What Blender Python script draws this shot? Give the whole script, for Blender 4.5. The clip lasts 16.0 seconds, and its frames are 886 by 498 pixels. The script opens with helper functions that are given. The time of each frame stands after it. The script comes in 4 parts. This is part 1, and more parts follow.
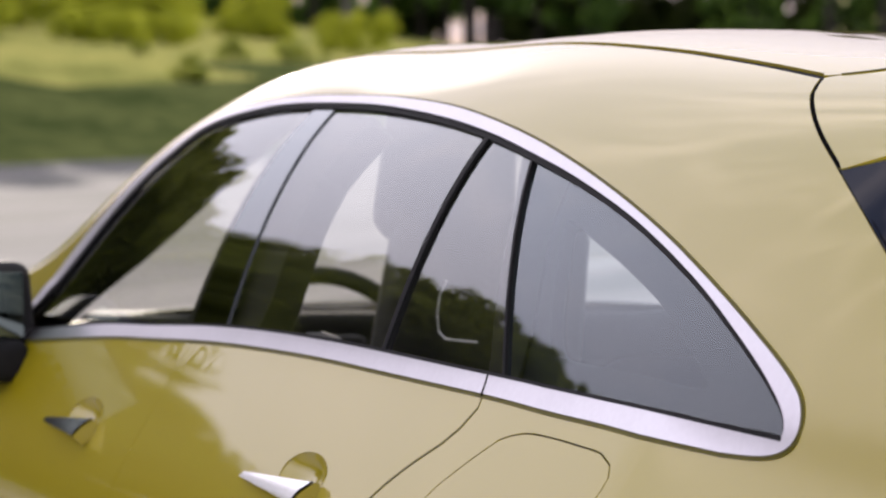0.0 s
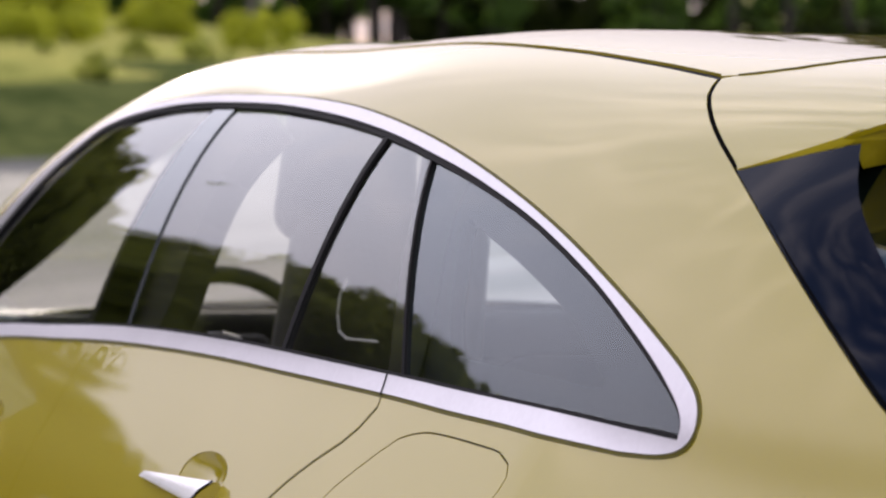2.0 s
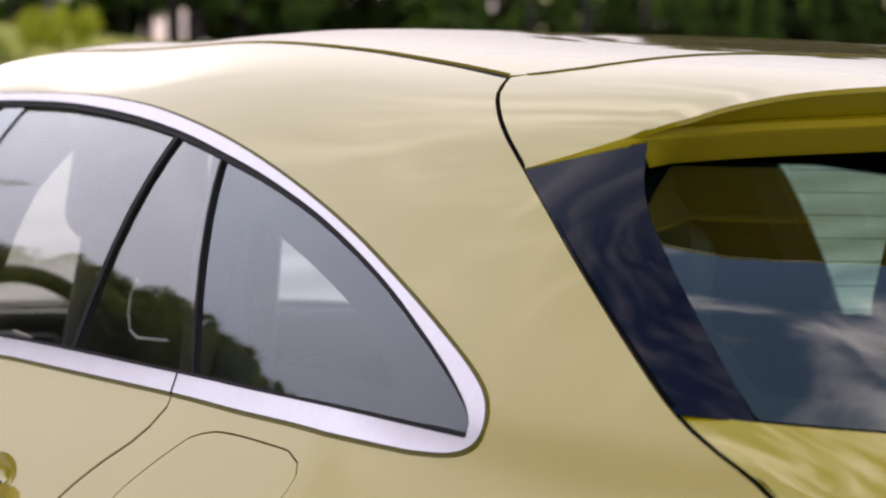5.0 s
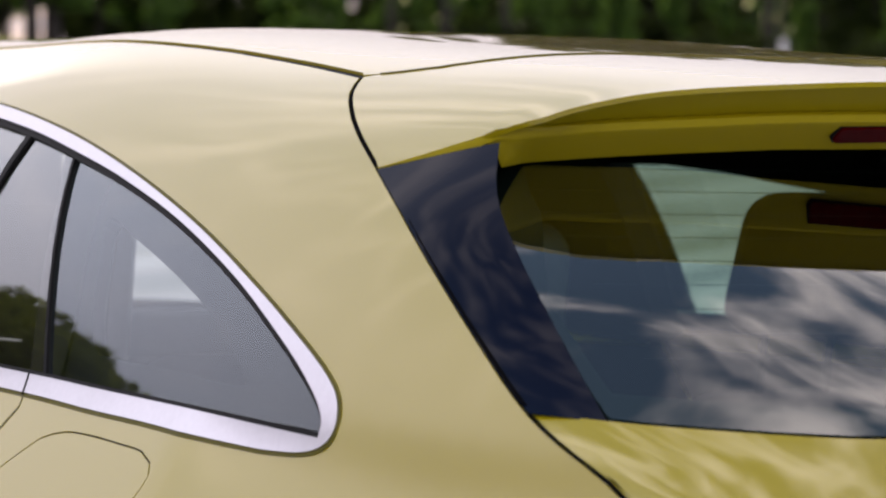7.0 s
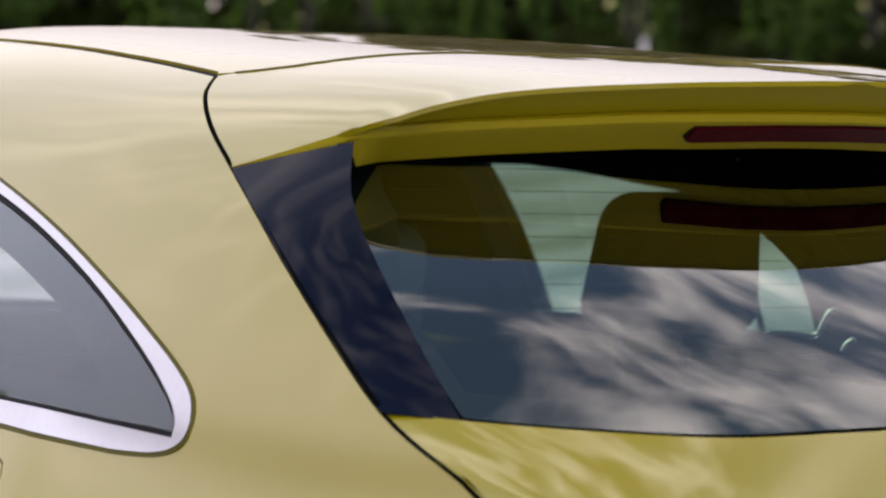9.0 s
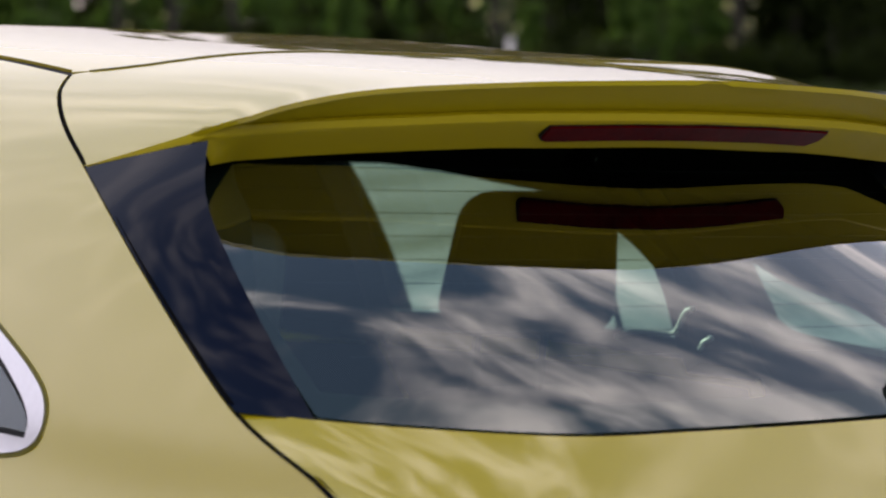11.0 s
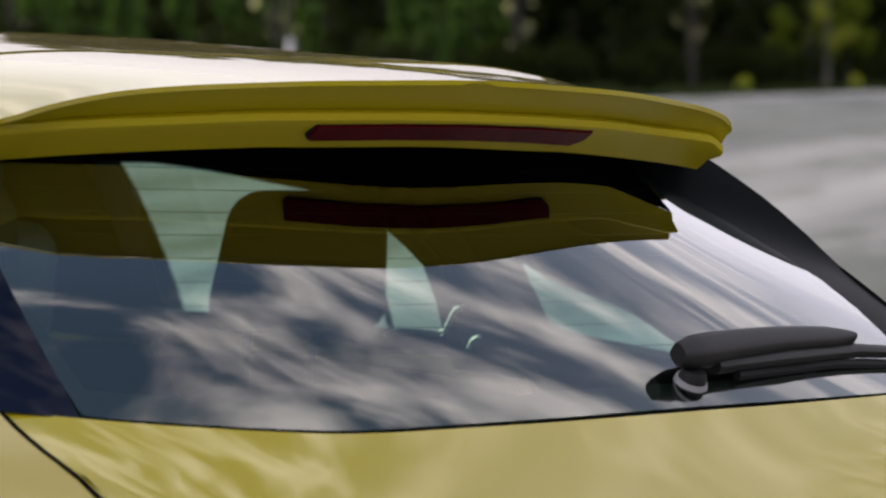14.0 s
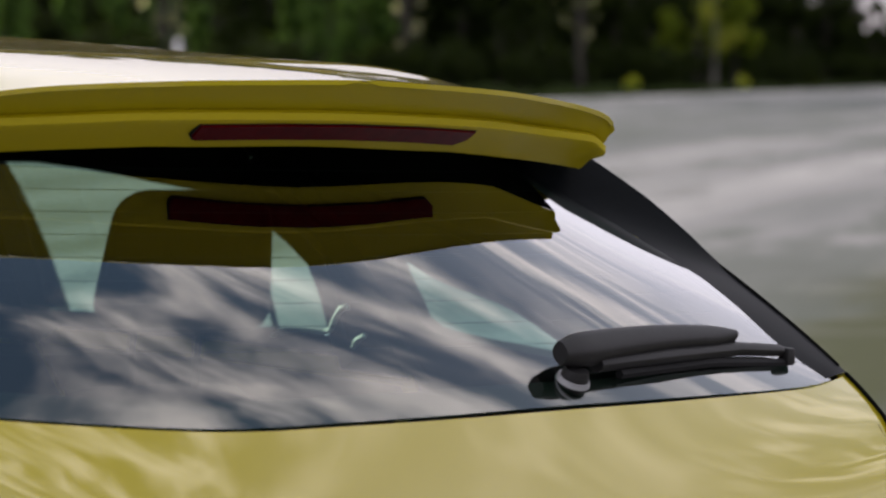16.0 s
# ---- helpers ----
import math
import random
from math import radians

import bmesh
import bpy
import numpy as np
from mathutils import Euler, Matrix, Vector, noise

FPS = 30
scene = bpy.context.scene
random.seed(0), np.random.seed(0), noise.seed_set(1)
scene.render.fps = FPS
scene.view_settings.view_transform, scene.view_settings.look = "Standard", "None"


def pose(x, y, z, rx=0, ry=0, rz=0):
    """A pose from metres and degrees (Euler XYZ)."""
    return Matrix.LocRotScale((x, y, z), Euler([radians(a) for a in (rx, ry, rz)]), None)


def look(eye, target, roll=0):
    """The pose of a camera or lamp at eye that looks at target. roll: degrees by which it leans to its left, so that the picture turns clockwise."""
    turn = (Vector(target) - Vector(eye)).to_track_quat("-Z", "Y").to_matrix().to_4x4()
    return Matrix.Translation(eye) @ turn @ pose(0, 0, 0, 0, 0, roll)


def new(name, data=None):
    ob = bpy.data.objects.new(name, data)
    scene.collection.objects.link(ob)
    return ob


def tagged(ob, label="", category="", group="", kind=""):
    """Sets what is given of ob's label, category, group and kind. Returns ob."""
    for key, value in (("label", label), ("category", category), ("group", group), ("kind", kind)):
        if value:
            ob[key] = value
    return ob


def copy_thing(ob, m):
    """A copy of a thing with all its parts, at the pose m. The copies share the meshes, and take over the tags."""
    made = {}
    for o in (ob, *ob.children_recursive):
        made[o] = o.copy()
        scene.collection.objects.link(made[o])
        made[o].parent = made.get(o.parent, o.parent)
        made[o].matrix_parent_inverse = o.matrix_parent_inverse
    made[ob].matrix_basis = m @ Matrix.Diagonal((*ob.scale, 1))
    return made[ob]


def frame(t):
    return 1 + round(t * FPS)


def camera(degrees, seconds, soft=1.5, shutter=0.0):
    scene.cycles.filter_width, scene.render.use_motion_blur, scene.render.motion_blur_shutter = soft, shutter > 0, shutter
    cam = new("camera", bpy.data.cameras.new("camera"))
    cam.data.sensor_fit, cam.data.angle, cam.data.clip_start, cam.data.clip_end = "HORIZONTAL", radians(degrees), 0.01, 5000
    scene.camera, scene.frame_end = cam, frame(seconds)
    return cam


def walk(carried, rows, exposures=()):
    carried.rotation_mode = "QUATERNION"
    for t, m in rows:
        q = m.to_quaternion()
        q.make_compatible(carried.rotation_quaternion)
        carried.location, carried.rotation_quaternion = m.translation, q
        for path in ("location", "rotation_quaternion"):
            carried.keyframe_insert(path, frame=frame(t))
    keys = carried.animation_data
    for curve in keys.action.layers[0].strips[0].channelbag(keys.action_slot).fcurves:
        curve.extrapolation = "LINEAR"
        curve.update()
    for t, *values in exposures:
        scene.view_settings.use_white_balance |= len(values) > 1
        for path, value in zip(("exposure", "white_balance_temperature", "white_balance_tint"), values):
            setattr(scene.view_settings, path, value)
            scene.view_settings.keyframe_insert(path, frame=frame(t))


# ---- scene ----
from mathutils.geometry import delaunay_2d_cdt

# ---- camera: a slow pan on a tripod, long lens ----
cam = camera(15.0, 16.0, soft=2.2)
cam.data.dof.use_dof = True
cam.data.dof.focus_distance = 4.1
cam.data.dof.aperture_fstop = 7.1
ROWS = [
    (0, 2.8164, -2.4117, 1.3621, -2.671, -0.925, 68.9),
    (0.5, 2.8201, -2.4114, 1.3624, -2.671, -0.939, 68.595),
    (1, 2.8238, -2.4107, 1.3628, -2.67, -0.955, 68.215),
    (1.5, 2.8273, -2.4098, 1.3634, -2.67, -0.972, 67.783),
    (2, 2.8301, -2.4087, 1.3641, -2.669, -0.992, 67.293),
    (2.5, 2.8322, -2.4077, 1.3645, -2.666, -1.01, 66.74),
    (3, 2.834, -2.4066, 1.3647, -2.661, -1.027, 66.126),
    (3.5, 2.8355, -2.4054, 1.3646, -2.654, -1.042, 65.582),
    (4, 2.8367, -2.4037, 1.3647, -2.646, -1.062, 65.028),
    (6.5, 2.8425, -2.3946, 1.3645, -2.595, -1.174, 62.087),
    (7, 2.8434, -2.3931, 1.3644, -2.583, -1.203, 61.49),
    (7.5, 2.8439, -2.3915, 1.3643, -2.574, -1.237, 60.931),
    (8, 2.8439, -2.3897, 1.3642, -2.564, -1.271, 60.327),
    (8.5, 2.8439, -2.3872, 1.3646, -2.555, -1.299, 59.718),
    (9, 2.8442, -2.3841, 1.3648, -2.551, -1.32, 59.142),
    (11.5, 2.8467, -2.367, 1.3644, -2.493, -1.384, 56.259),
    (12, 2.8495, -2.3653, 1.3642, -2.477, -1.396, 55.626),
    (12.5, 2.8541, -2.3649, 1.3639, -2.458, -1.41, 55.002),
    (13, 2.8602, -2.3658, 1.3636, -2.434, -1.426, 54.347),
    (13.5, 2.8666, -2.3677, 1.363, -2.413, -1.445, 53.734),
    (14, 2.8728, -2.3695, 1.3628, -2.392, -1.465, 53.133),
    (14.5, 2.8779, -2.3711, 1.3626, -2.377, -1.483, 52.581),
    (15, 2.8821, -2.3724, 1.3625, -2.364, -1.496, 52.064),
    (15.5, 2.8859, -2.3735, 1.3624, -2.352, -1.506, 51.62),
    (16, 2.8896, -2.3745, 1.3623, -2.338, -1.511, 51.24),
]
walk(cam, [(t, pose(x, y, z, 90 + pitch, roll, yaw)) for t, x, y, z, pitch, roll, yaw in ROWS],
     exposures=[(0.0, 0.76, 6750, 18), (16.0, 0.77, 6750, 12)])

# ---- world, sun ----
SKY_TURN = 44.0
SUN_ELEVATION, SUN_AZIMUTH = radians(10.5), radians(-77)   # azimuth from +y towards +x


def build_world():
    w = bpy.data.worlds.new("sky")
    scene.world = w
    w.use_nodes = True
    nt = w.node_tree
    n, l = nt.nodes, nt.links
    n.clear()
    out, bg = n.new("ShaderNodeOutputWorld"), n.new("ShaderNodeBackground")
    sky = n.new("ShaderNodeTexSky")
    sky.sky_type, sky.sun_disc = "NISHITA", False
    sky.sun_elevation, sky.sun_rotation = SUN_ELEVATION, SUN_AZIMUTH
    sky.dust_density, sky.air_density = 0.5, 1.0
    # thin streaked clouds on a high flat layer, and haze towards the horizon
    coord, sep = n.new("ShaderNodeTexCoord"), n.new("ShaderNodeSeparateXYZ")
    l.new(coord.outputs["Generated"], sep.inputs[0])

    def math_node(op, a, b):
        m = n.new("ShaderNodeMath")
        m.operation = op
        for k, v in enumerate((a, b)):
            if isinstance(v, (int, float)):
                m.inputs[k].default_value = v
            elif v is not None:
                l.new(v, m.inputs[k])
        return m.outputs[0]
    up = math_node("MAXIMUM", sep.outputs["Z"], 0.0)
    lift = math_node("ADD", up, 0.22)
    flat = n.new("ShaderNodeCombineXYZ")
    l.new(math_node("DIVIDE", sep.outputs["X"], lift), flat.inputs["X"])
    l.new(math_node("DIVIDE", sep.outputs["Y"], lift), flat.inputs["Y"])
    turned, mapping = n.new("ShaderNodeMapping"), n.new("ShaderNodeMapping")       # streaks along one heading
    turned.inputs["Rotation"].default_value = (0, 0, radians(-SKY_TURN))
    mapping.inputs["Scale"].default_value = (0.8, 2.3, 1.0)
    mapping.inputs["Location"].default_value = (0.3, 0.84, 0)
    l.new(flat.outputs[0], turned.inputs["Vector"])
    l.new(turned.outputs["Vector"], mapping.inputs["Vector"])
    cl = n.new("ShaderNodeTexNoise")
    cl.inputs["Scale"].default_value = 4.6
    cl.inputs["Detail"].default_value = 7
    cl.inputs["Roughness"].default_value = 0.52
    cl.inputs["Distortion"].default_value = 0.45
    l.new(mapping.outputs["Vector"], cl.inputs["Vector"])
    ramp = n.new("ShaderNodeValToRGB")
    ramp.color_ramp.interpolation = "EASE"
    ramp.color_ramp.elements[0].position, ramp.color_ramp.elements[1].position = 0.41, 0.72
    l.new(cl.outputs["Fac"], ramp.inputs["Fac"])
    mix = n.new("ShaderNodeMixRGB")
    mix.inputs["Color2"].default_value = (9.8, 9.2, 9.0, 1)
    l.new(ramp.outputs["Color"], mix.inputs["Fac"])
    l.new(sky.outputs["Color"], mix.inputs["Color1"])
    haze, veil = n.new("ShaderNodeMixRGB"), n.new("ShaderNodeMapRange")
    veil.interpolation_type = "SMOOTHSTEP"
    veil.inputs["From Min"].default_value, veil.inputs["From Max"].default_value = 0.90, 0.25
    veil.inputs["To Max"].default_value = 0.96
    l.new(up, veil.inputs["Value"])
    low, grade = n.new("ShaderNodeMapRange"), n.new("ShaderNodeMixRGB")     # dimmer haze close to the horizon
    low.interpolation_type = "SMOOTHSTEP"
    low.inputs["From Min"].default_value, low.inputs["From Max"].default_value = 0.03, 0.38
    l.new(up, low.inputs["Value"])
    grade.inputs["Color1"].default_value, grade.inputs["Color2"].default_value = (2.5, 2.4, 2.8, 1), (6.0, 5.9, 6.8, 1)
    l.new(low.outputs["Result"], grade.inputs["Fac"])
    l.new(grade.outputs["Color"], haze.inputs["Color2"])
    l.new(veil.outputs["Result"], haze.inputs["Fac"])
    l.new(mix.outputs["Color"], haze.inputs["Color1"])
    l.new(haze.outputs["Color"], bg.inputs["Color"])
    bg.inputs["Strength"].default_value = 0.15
    l.new(bg.outputs["Background"], out.inputs["Surface"])


build_world()
sun = new("sun", bpy.data.lights.new("sun", "SUN"))
sun.data.energy, sun.data.angle, sun.data.color = 1.5, radians(0.6), (1.0, 0.94, 0.84)
_d = Vector((math.sin(SUN_AZIMUTH) * math.cos(SUN_ELEVATION), math.cos(SUN_AZIMUTH) * math.cos(SUN_ELEVATION), math.sin(SUN_ELEVATION)))
sun.matrix_world = look(_d * 60, (0, 0, 0))


# ---- materials ----
def material(name, color, rough=0.5, metal=0.0, coat=0.0, grain=0.0, scale=40.0, bump=0.0, second=None, stretch=None, spec=0.5, spread=0.3):
    """A procedural surface: two scales of variation in colour, and relief."""
    m = bpy.data.materials.new(name)
    m.use_nodes = True
    nt = m.node_tree
    n, l = nt.nodes, nt.links
    p = n["Principled BSDF"]
    p.inputs["Roughness"].default_value = rough
    p.inputs["Metallic"].default_value = metal
    p.inputs["Coat Weight"].default_value = coat
    p.inputs["Coat Roughness"].default_value = 0.02
    p.inputs["Specular IOR Level"].default_value = spec
    p.inputs["Base Color"].default_value = (*color, 1)
    if grain or bump:
        tc, mp = n.new("ShaderNodeTexCoord"), n.new("ShaderNodeMapping")
        mp.inputs["Scale"].default_value = stretch or (1, 1, 1)
        fine, broad = n.new("ShaderNodeTexNoise"), n.new("ShaderNodeTexNoise")
        fine.inputs["Scale"].default_value, fine.inputs["Detail"].default_value = scale, 6
        broad.inputs["Scale"].default_value, broad.inputs["Detail"].default_value = scale / 9, 4
        l.new(tc.outputs["Object"], mp.inputs["Vector"])
        l.new(mp.outputs["Vector"], fine.inputs["Vector"])
        l.new(mp.outputs["Vector"], broad.inputs["Vector"])
        if grain:
            both = n.new("ShaderNodeMath")
            both.operation = "ADD"
            l.new(fine.outputs["Fac"], both.inputs[0])
            l.new(broad.outputs["Fac"], both.inputs[1])
            r = n.new("ShaderNodeMapRange")
            r.inputs["From Min"].default_value, r.inputs["From Max"].default_value = 1 - spread, 1 + spread
            l.new(both.outputs[0], r.inputs["Value"])
            mix = n.new("ShaderNodeMixRGB")
            c2 = second or tuple(c * (1 - grain) for c in color)
            mix.inputs["Color1"].default_value, mix.inputs["Color2"].default_value = (*color, 1), (*c2, 1)
            l.new(r.outputs["Result"], mix.inputs["Fac"])
            l.new(mix.outputs["Color"], p.inputs["Base Color"])
        if bump:
            b = n.new("ShaderNodeBump")
            b.inputs["Strength"].default_value, b.inputs["Distance"].default_value = bump, 0.01
            l.new(fine.outputs["Fac"], b.inputs["Height"])
            l.new(b.outputs["Normal"], p.inputs["Normal"])
    return m


def glass(name, tint, base=0.07, rise=4.2, sheen=(1, 1, 1)):
    """A tinted pane: what lies behind it, dimmed, under a clear reflection that grows towards grazing."""
    m = bpy.data.materials.new(name)
    m.use_nodes = True
    nt = m.node_tree
    n, l = nt.nodes, nt.links
    n.clear()
    out, mix = n.new("ShaderNodeOutputMaterial"), n.new("ShaderNodeMixShader")
    tr, gl, lw = n.new("ShaderNodeBsdfTransparent"), n.new("ShaderNodeBsdfGlossy"), n.new("ShaderNodeLayerWeight")
    tr.inputs["Color"].default_value = (*tint, 1)
    gl.inputs["Roughness"].default_value = 0.0
    gl.inputs["Color"].default_value = (*sheen, 1)
    lw.inputs["Blend"].default_value = 0.5
    power, lift = n.new("ShaderNodeMath"), n.new("ShaderNodeMapRange")
    power.operation = "POWER"
    power.inputs[1].default_value = rise
    lift.inputs["To Min"].default_value = base
    l.new(lw.outputs["Facing"], power.inputs[0])
    l.new(power.outputs[0], lift.inputs["Value"])
    l.new(lift.outputs["Result"], mix.inputs["Fac"])
    l.new(tr.outputs[0], mix.inputs[1])
    l.new(gl.outputs[0], mix.inputs[2])
    l.new(mix.outputs[0], out.inputs["Surface"])
    return m


def paint_material(name="yellow_lacquer", coat=1.0, haze=0.02):
    """Yellow metallic lacquer: fine flake under clear coat."""
    m = material(name, (0.385, 0.31, 0.004), 0.5, 0.0, coat, spec=0.15)
    nt = m.node_tree
    n, l = nt.nodes, nt.links
    p = n["Principled BSDF"]
    p.inputs["Coat IOR"].default_value, p.inputs["Coat Roughness"].default_value = 1.88, haze
    tc, fl, bp = n.new("ShaderNodeTexCoord"), n.new("ShaderNodeTexNoise"), n.new("ShaderNodeBump")
    fl.inputs["Scale"].default_value = 900
    bp.inputs["Strength"].default_value, bp.inputs["Distance"].default_value = 0.06, 0.001
    l.new(tc.outputs["Object"], fl.inputs["Vector"])
    l.new(fl.outputs["Fac"], bp.inputs["Height"])
    l.new(bp.outputs["Normal"], p.inputs["Normal"])
    return m


PAINT = paint_material()
SPOILER_PAINT = paint_material("yellow_spoiler_lacquer", 0.12, 0.25)     # moulded plastic, softer gloss
ALU = material("satin_aluminium", (0.68, 0.67, 0.71), 0.30, 1.0, grain=0.08, scale=120)
MIRROR = material("mirror_silver", (0.14, 0.17, 0.15), 0.02, 1.0)
CHROME = material("chrome", (0.85, 0.86, 0.88), 0.16, 1.0)
RUBBER = material("black_rubber", (0.010, 0.010, 0.011), 0.65, grain=0.4, scale=80, spec=0.2)
# yellow lacquer in shade along gaps and seams, put into one olive colour
GAP_OLIVE = material("olive_gap_shade", (0.13, 0.115, 0.012), 0.5, grain=0.3, scale=80, spec=0.2)
# the blue in this black is the sky reflected in the near fin, as base colour
GLOSS = material("blue_gloss_black", (0.005, 0.008, 0.020), 0.07, spec=0.1)
SATIN = material("satin_black", (0.005, 0.006, 0.007), 0.4, spec=0.02, grain=0.3, scale=90)
# the hatch gap's shade as a flat black; the spoiler's underside uses it too
SHADOW_GAP = material("deep_matt_black", (0.004, 0.004, 0.004), 0.9, grain=0.3, scale=60, spec=0.02)
PLASTIC = material("black_plastic", (0.014, 0.0135, 0.014), 0.55, grain=0.3, scale=500, bump=0.05, spec=0.3)
TRIM = material("dark_cabin_trim", (0.012, 0.011, 0.010), 0.85, grain=0.4, scale=60, spec=0.15)
CLOTH = material("charcoal_upholstery", (0.012, 0.011, 0.011), 0.9, grain=0.5, scale=90, bump=0.2, spec=0.05)
LEATHER = material("grey_leather", (0.09, 0.088, 0.085), 0.55, grain=0.35, scale=120, bump=0.2, spec=0.3)
LENS = material("red_lens", (0.085, 0.001, 0.002), 0.25, 0.0, 0.0, spec=0.05, grain=0.5, scale=55, stretch=(1, 1, 0.2))
TYRE = material("tyre", (0.02, 0.02, 0.02), 0.8, grain=0.3, scale=50)
SIDE_GLASS = glass("side_glass", (0.97, 0.98, 0.96), .09, 3.3, (.95, 1.0, 1.0))
SCREEN_GLASS = glass("screen_glass", (0.97, 0.98, 0.96), .05, 5.0)
QUARTER_GLASS = glass("quarter_glass", (0.78, 0.88, 0.92), .07, 3.5, (.86, .95, 1.0))
PILLAR_GLOSS = glass("pillar_gloss", (0.01, 0.01, 0.01), .10, 2.9, (.86, .93, .95))
REAR_GLASS = glass("rear_glass", (0.50, 0.80, 0.65), .16, 3.5)
ASPHALT = material("asphalt", (0.39, 0.37, 0.35), 0.85, grain=0.35, scale=0.5, second=(0.15, 0.155, 0.145), stretch=(0.05, 0.8, 1.0), spec=0.1, spread=0.12)
GRASS = material("grass", (0.14, 0.165, 0.055), 0.95, grain=0.5, scale=2.2, second=(0.06, 0.085, 0.026), spec=0.0, spread=0.16)
# plants at the wood's foot, darkened in colour for the shade there
SHADED_UNDERGROWTH = material("shaded_undergrowth", (0.030, 0.040, 0.014), 0.95, grain=0.5, scale=1.2, second=(0.012, 0.018, 0.006), spec=0.0, spread=0.16)
# straw grass of the upper bank, brightened in colour for the sun on its crest
SUNLIT_DRY_GRASS = material("sunlit_dry_grass", (0.50, 0.48, 0.14), 0.95, grain=0.5, scale=1.8, second=(0.24, 0.27, 0.07), spec=0.0, spread=0.16)
WHITE_POST = material("weathered_white", (0.72, 0.71, 0.68), 0.6, grain=0.25, scale=6)
BARK = material("bark", (0.03, 0.024, 0.018), 0.9, grain=0.5, scale=14, bump=0.5)


def leaf_material(name, a, b):
    m = material(name, a, 0.7, grain=0.5, scale=1.4, second=b, spec=0.08)
    p = m.node_tree.nodes["Principled BSDF"]
    n, l = m.node_tree.nodes, m.node_tree.links
    tl, mx, out = n.new("ShaderNodeBsdfTranslucent"), n.new("ShaderNodeMixShader"), n["Material Output"]
    tl.inputs["Color"].default_value = (a[0] * 2.2, a[1] * 2.2, a[2] * 1.2, 1)
    mx.inputs["Fac"].default_value = 0.45
    l.new(p.outputs[0], mx.inputs[1])
    l.new(tl.outputs[0], mx.inputs[2])
    l.new(mx.outputs[0], out.inputs["Surface"])
    return m


def weedy_verge(m):
    """Weeds spreading over the worn edge of the asphalt beside the car."""
    n, l = m.node_tree.nodes, m.node_tree.links
    p = n["Principled BSDF"]
    tc, sep, ns = n.new("ShaderNodeTexCoord"), n.new("ShaderNodeSeparateXYZ"), n.new("ShaderNodeTexNoise")
    ns.inputs["Scale"].default_value, ns.inputs["Detail"].default_value = 0.7, 6
    l.new(tc.outputs["Object"], sep.inputs[0])
    l.new(tc.outputs["Object"], ns.inputs["Vector"])

    def step(src, a, b):
        r = n.new("ShaderNodeMapRange")
        r.interpolation_type = "SMOOTHSTEP"
        r.inputs["From Min"].default_value, r.inputs["From Max"].default_value = a, b
        l.new(src, r.inputs["Value"])
        return r.outputs["Result"]

    def times(a, b, op="MULTIPLY"):
        k = n.new("ShaderNodeMath")
        k.operation = op
        l.new(a, k.inputs[0])
        if isinstance(b, float):
            k.inputs[1].default_value = b
        else:
            l.new(b, k.inputs[1])
        return k.outputs[0]
    shift = times(sep.outputs["Y"], times(times(ns.outputs["Fac"], -0.5, "ADD"), 3.0), "ADD")
    mask = times(times(step(shift, -27.6, -29.4), step(shift, -38.0, -36.0)), times(step(sep.outputs["X"], -29.0, -25.0), step(sep.outputs["X"], -8.0, -15.0)))
    mix = n.new("ShaderNodeMixRGB")
    l.new(p.inputs["Base Color"].links[0].from_socket, mix.inputs["Color1"])
    mix.inputs["Color2"].default_value = (0.055, 0.062, 0.018, 1)
    l.new(mask, mix.inputs["Fac"])
    # drawn-out dark patches: the road's mottled reflections put into its colour
    mp, patch, mottle = n.new("ShaderNodeMapping"), n.new("ShaderNodeTexNoise"), n.new("ShaderNodeMixRGB")
    mp.inputs["Rotation"].default_value, mp.inputs["Scale"].default_value = (0, 0, radians(-14)), (0.16, 0.8, 1)
    patch.inputs["Scale"].default_value, patch.inputs["Detail"].default_value, patch.inputs["Roughness"].default_value = 0.7, 8, 0.68
    l.new(tc.outputs["Object"], mp.inputs["Vector"])
    l.new(mp.outputs["Vector"], patch.inputs["Vector"])
    l.new(times(step(patch.outputs["Fac"], 0.47, 0.60), 0.75), mottle.inputs["Fac"])
    l.new(mix.outputs["Color"], mottle.inputs["Color1"])
    mottle.inputs["Color2"].default_value = (0.085, 0.098, 0.078, 1)
    l.new(mottle.outputs["Color"], p.inputs["Base Color"])


weedy_verge(ASPHALT)
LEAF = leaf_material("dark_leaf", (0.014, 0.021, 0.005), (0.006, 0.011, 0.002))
# the same wood's leaf, brightened in colour where the sun stands behind it
LEAF_BACKLIT = leaf_material("backlit_leaf", (0.065, 0.115, 0.030), (0.030, 0.058, 0.014))
LEAF_NEAR = leaf_material("mid_leaf", (0.16, 0.17, 0.055), (0.075, 0.09, 0.026))
LEAF_MID = leaf_material("sunlit_leaf", (0.11, 0.14, 0.016), (0.05, 0.08, 0.010))
LEAF_WEED = leaf_material("weed_leaf", (0.30, 0.33, 0.10), (0.18, 0.21, 0.06))
LEAF_LIME = leaf_material("lime_leaf", (0.36, 0.38, 0.06), (0.20, 0.25, 0.04))
LEAF_LIGHT = leaf_material("bright_leaf", (0.26, 0.27, 0.045), (0.14, 0.17, 0.03))


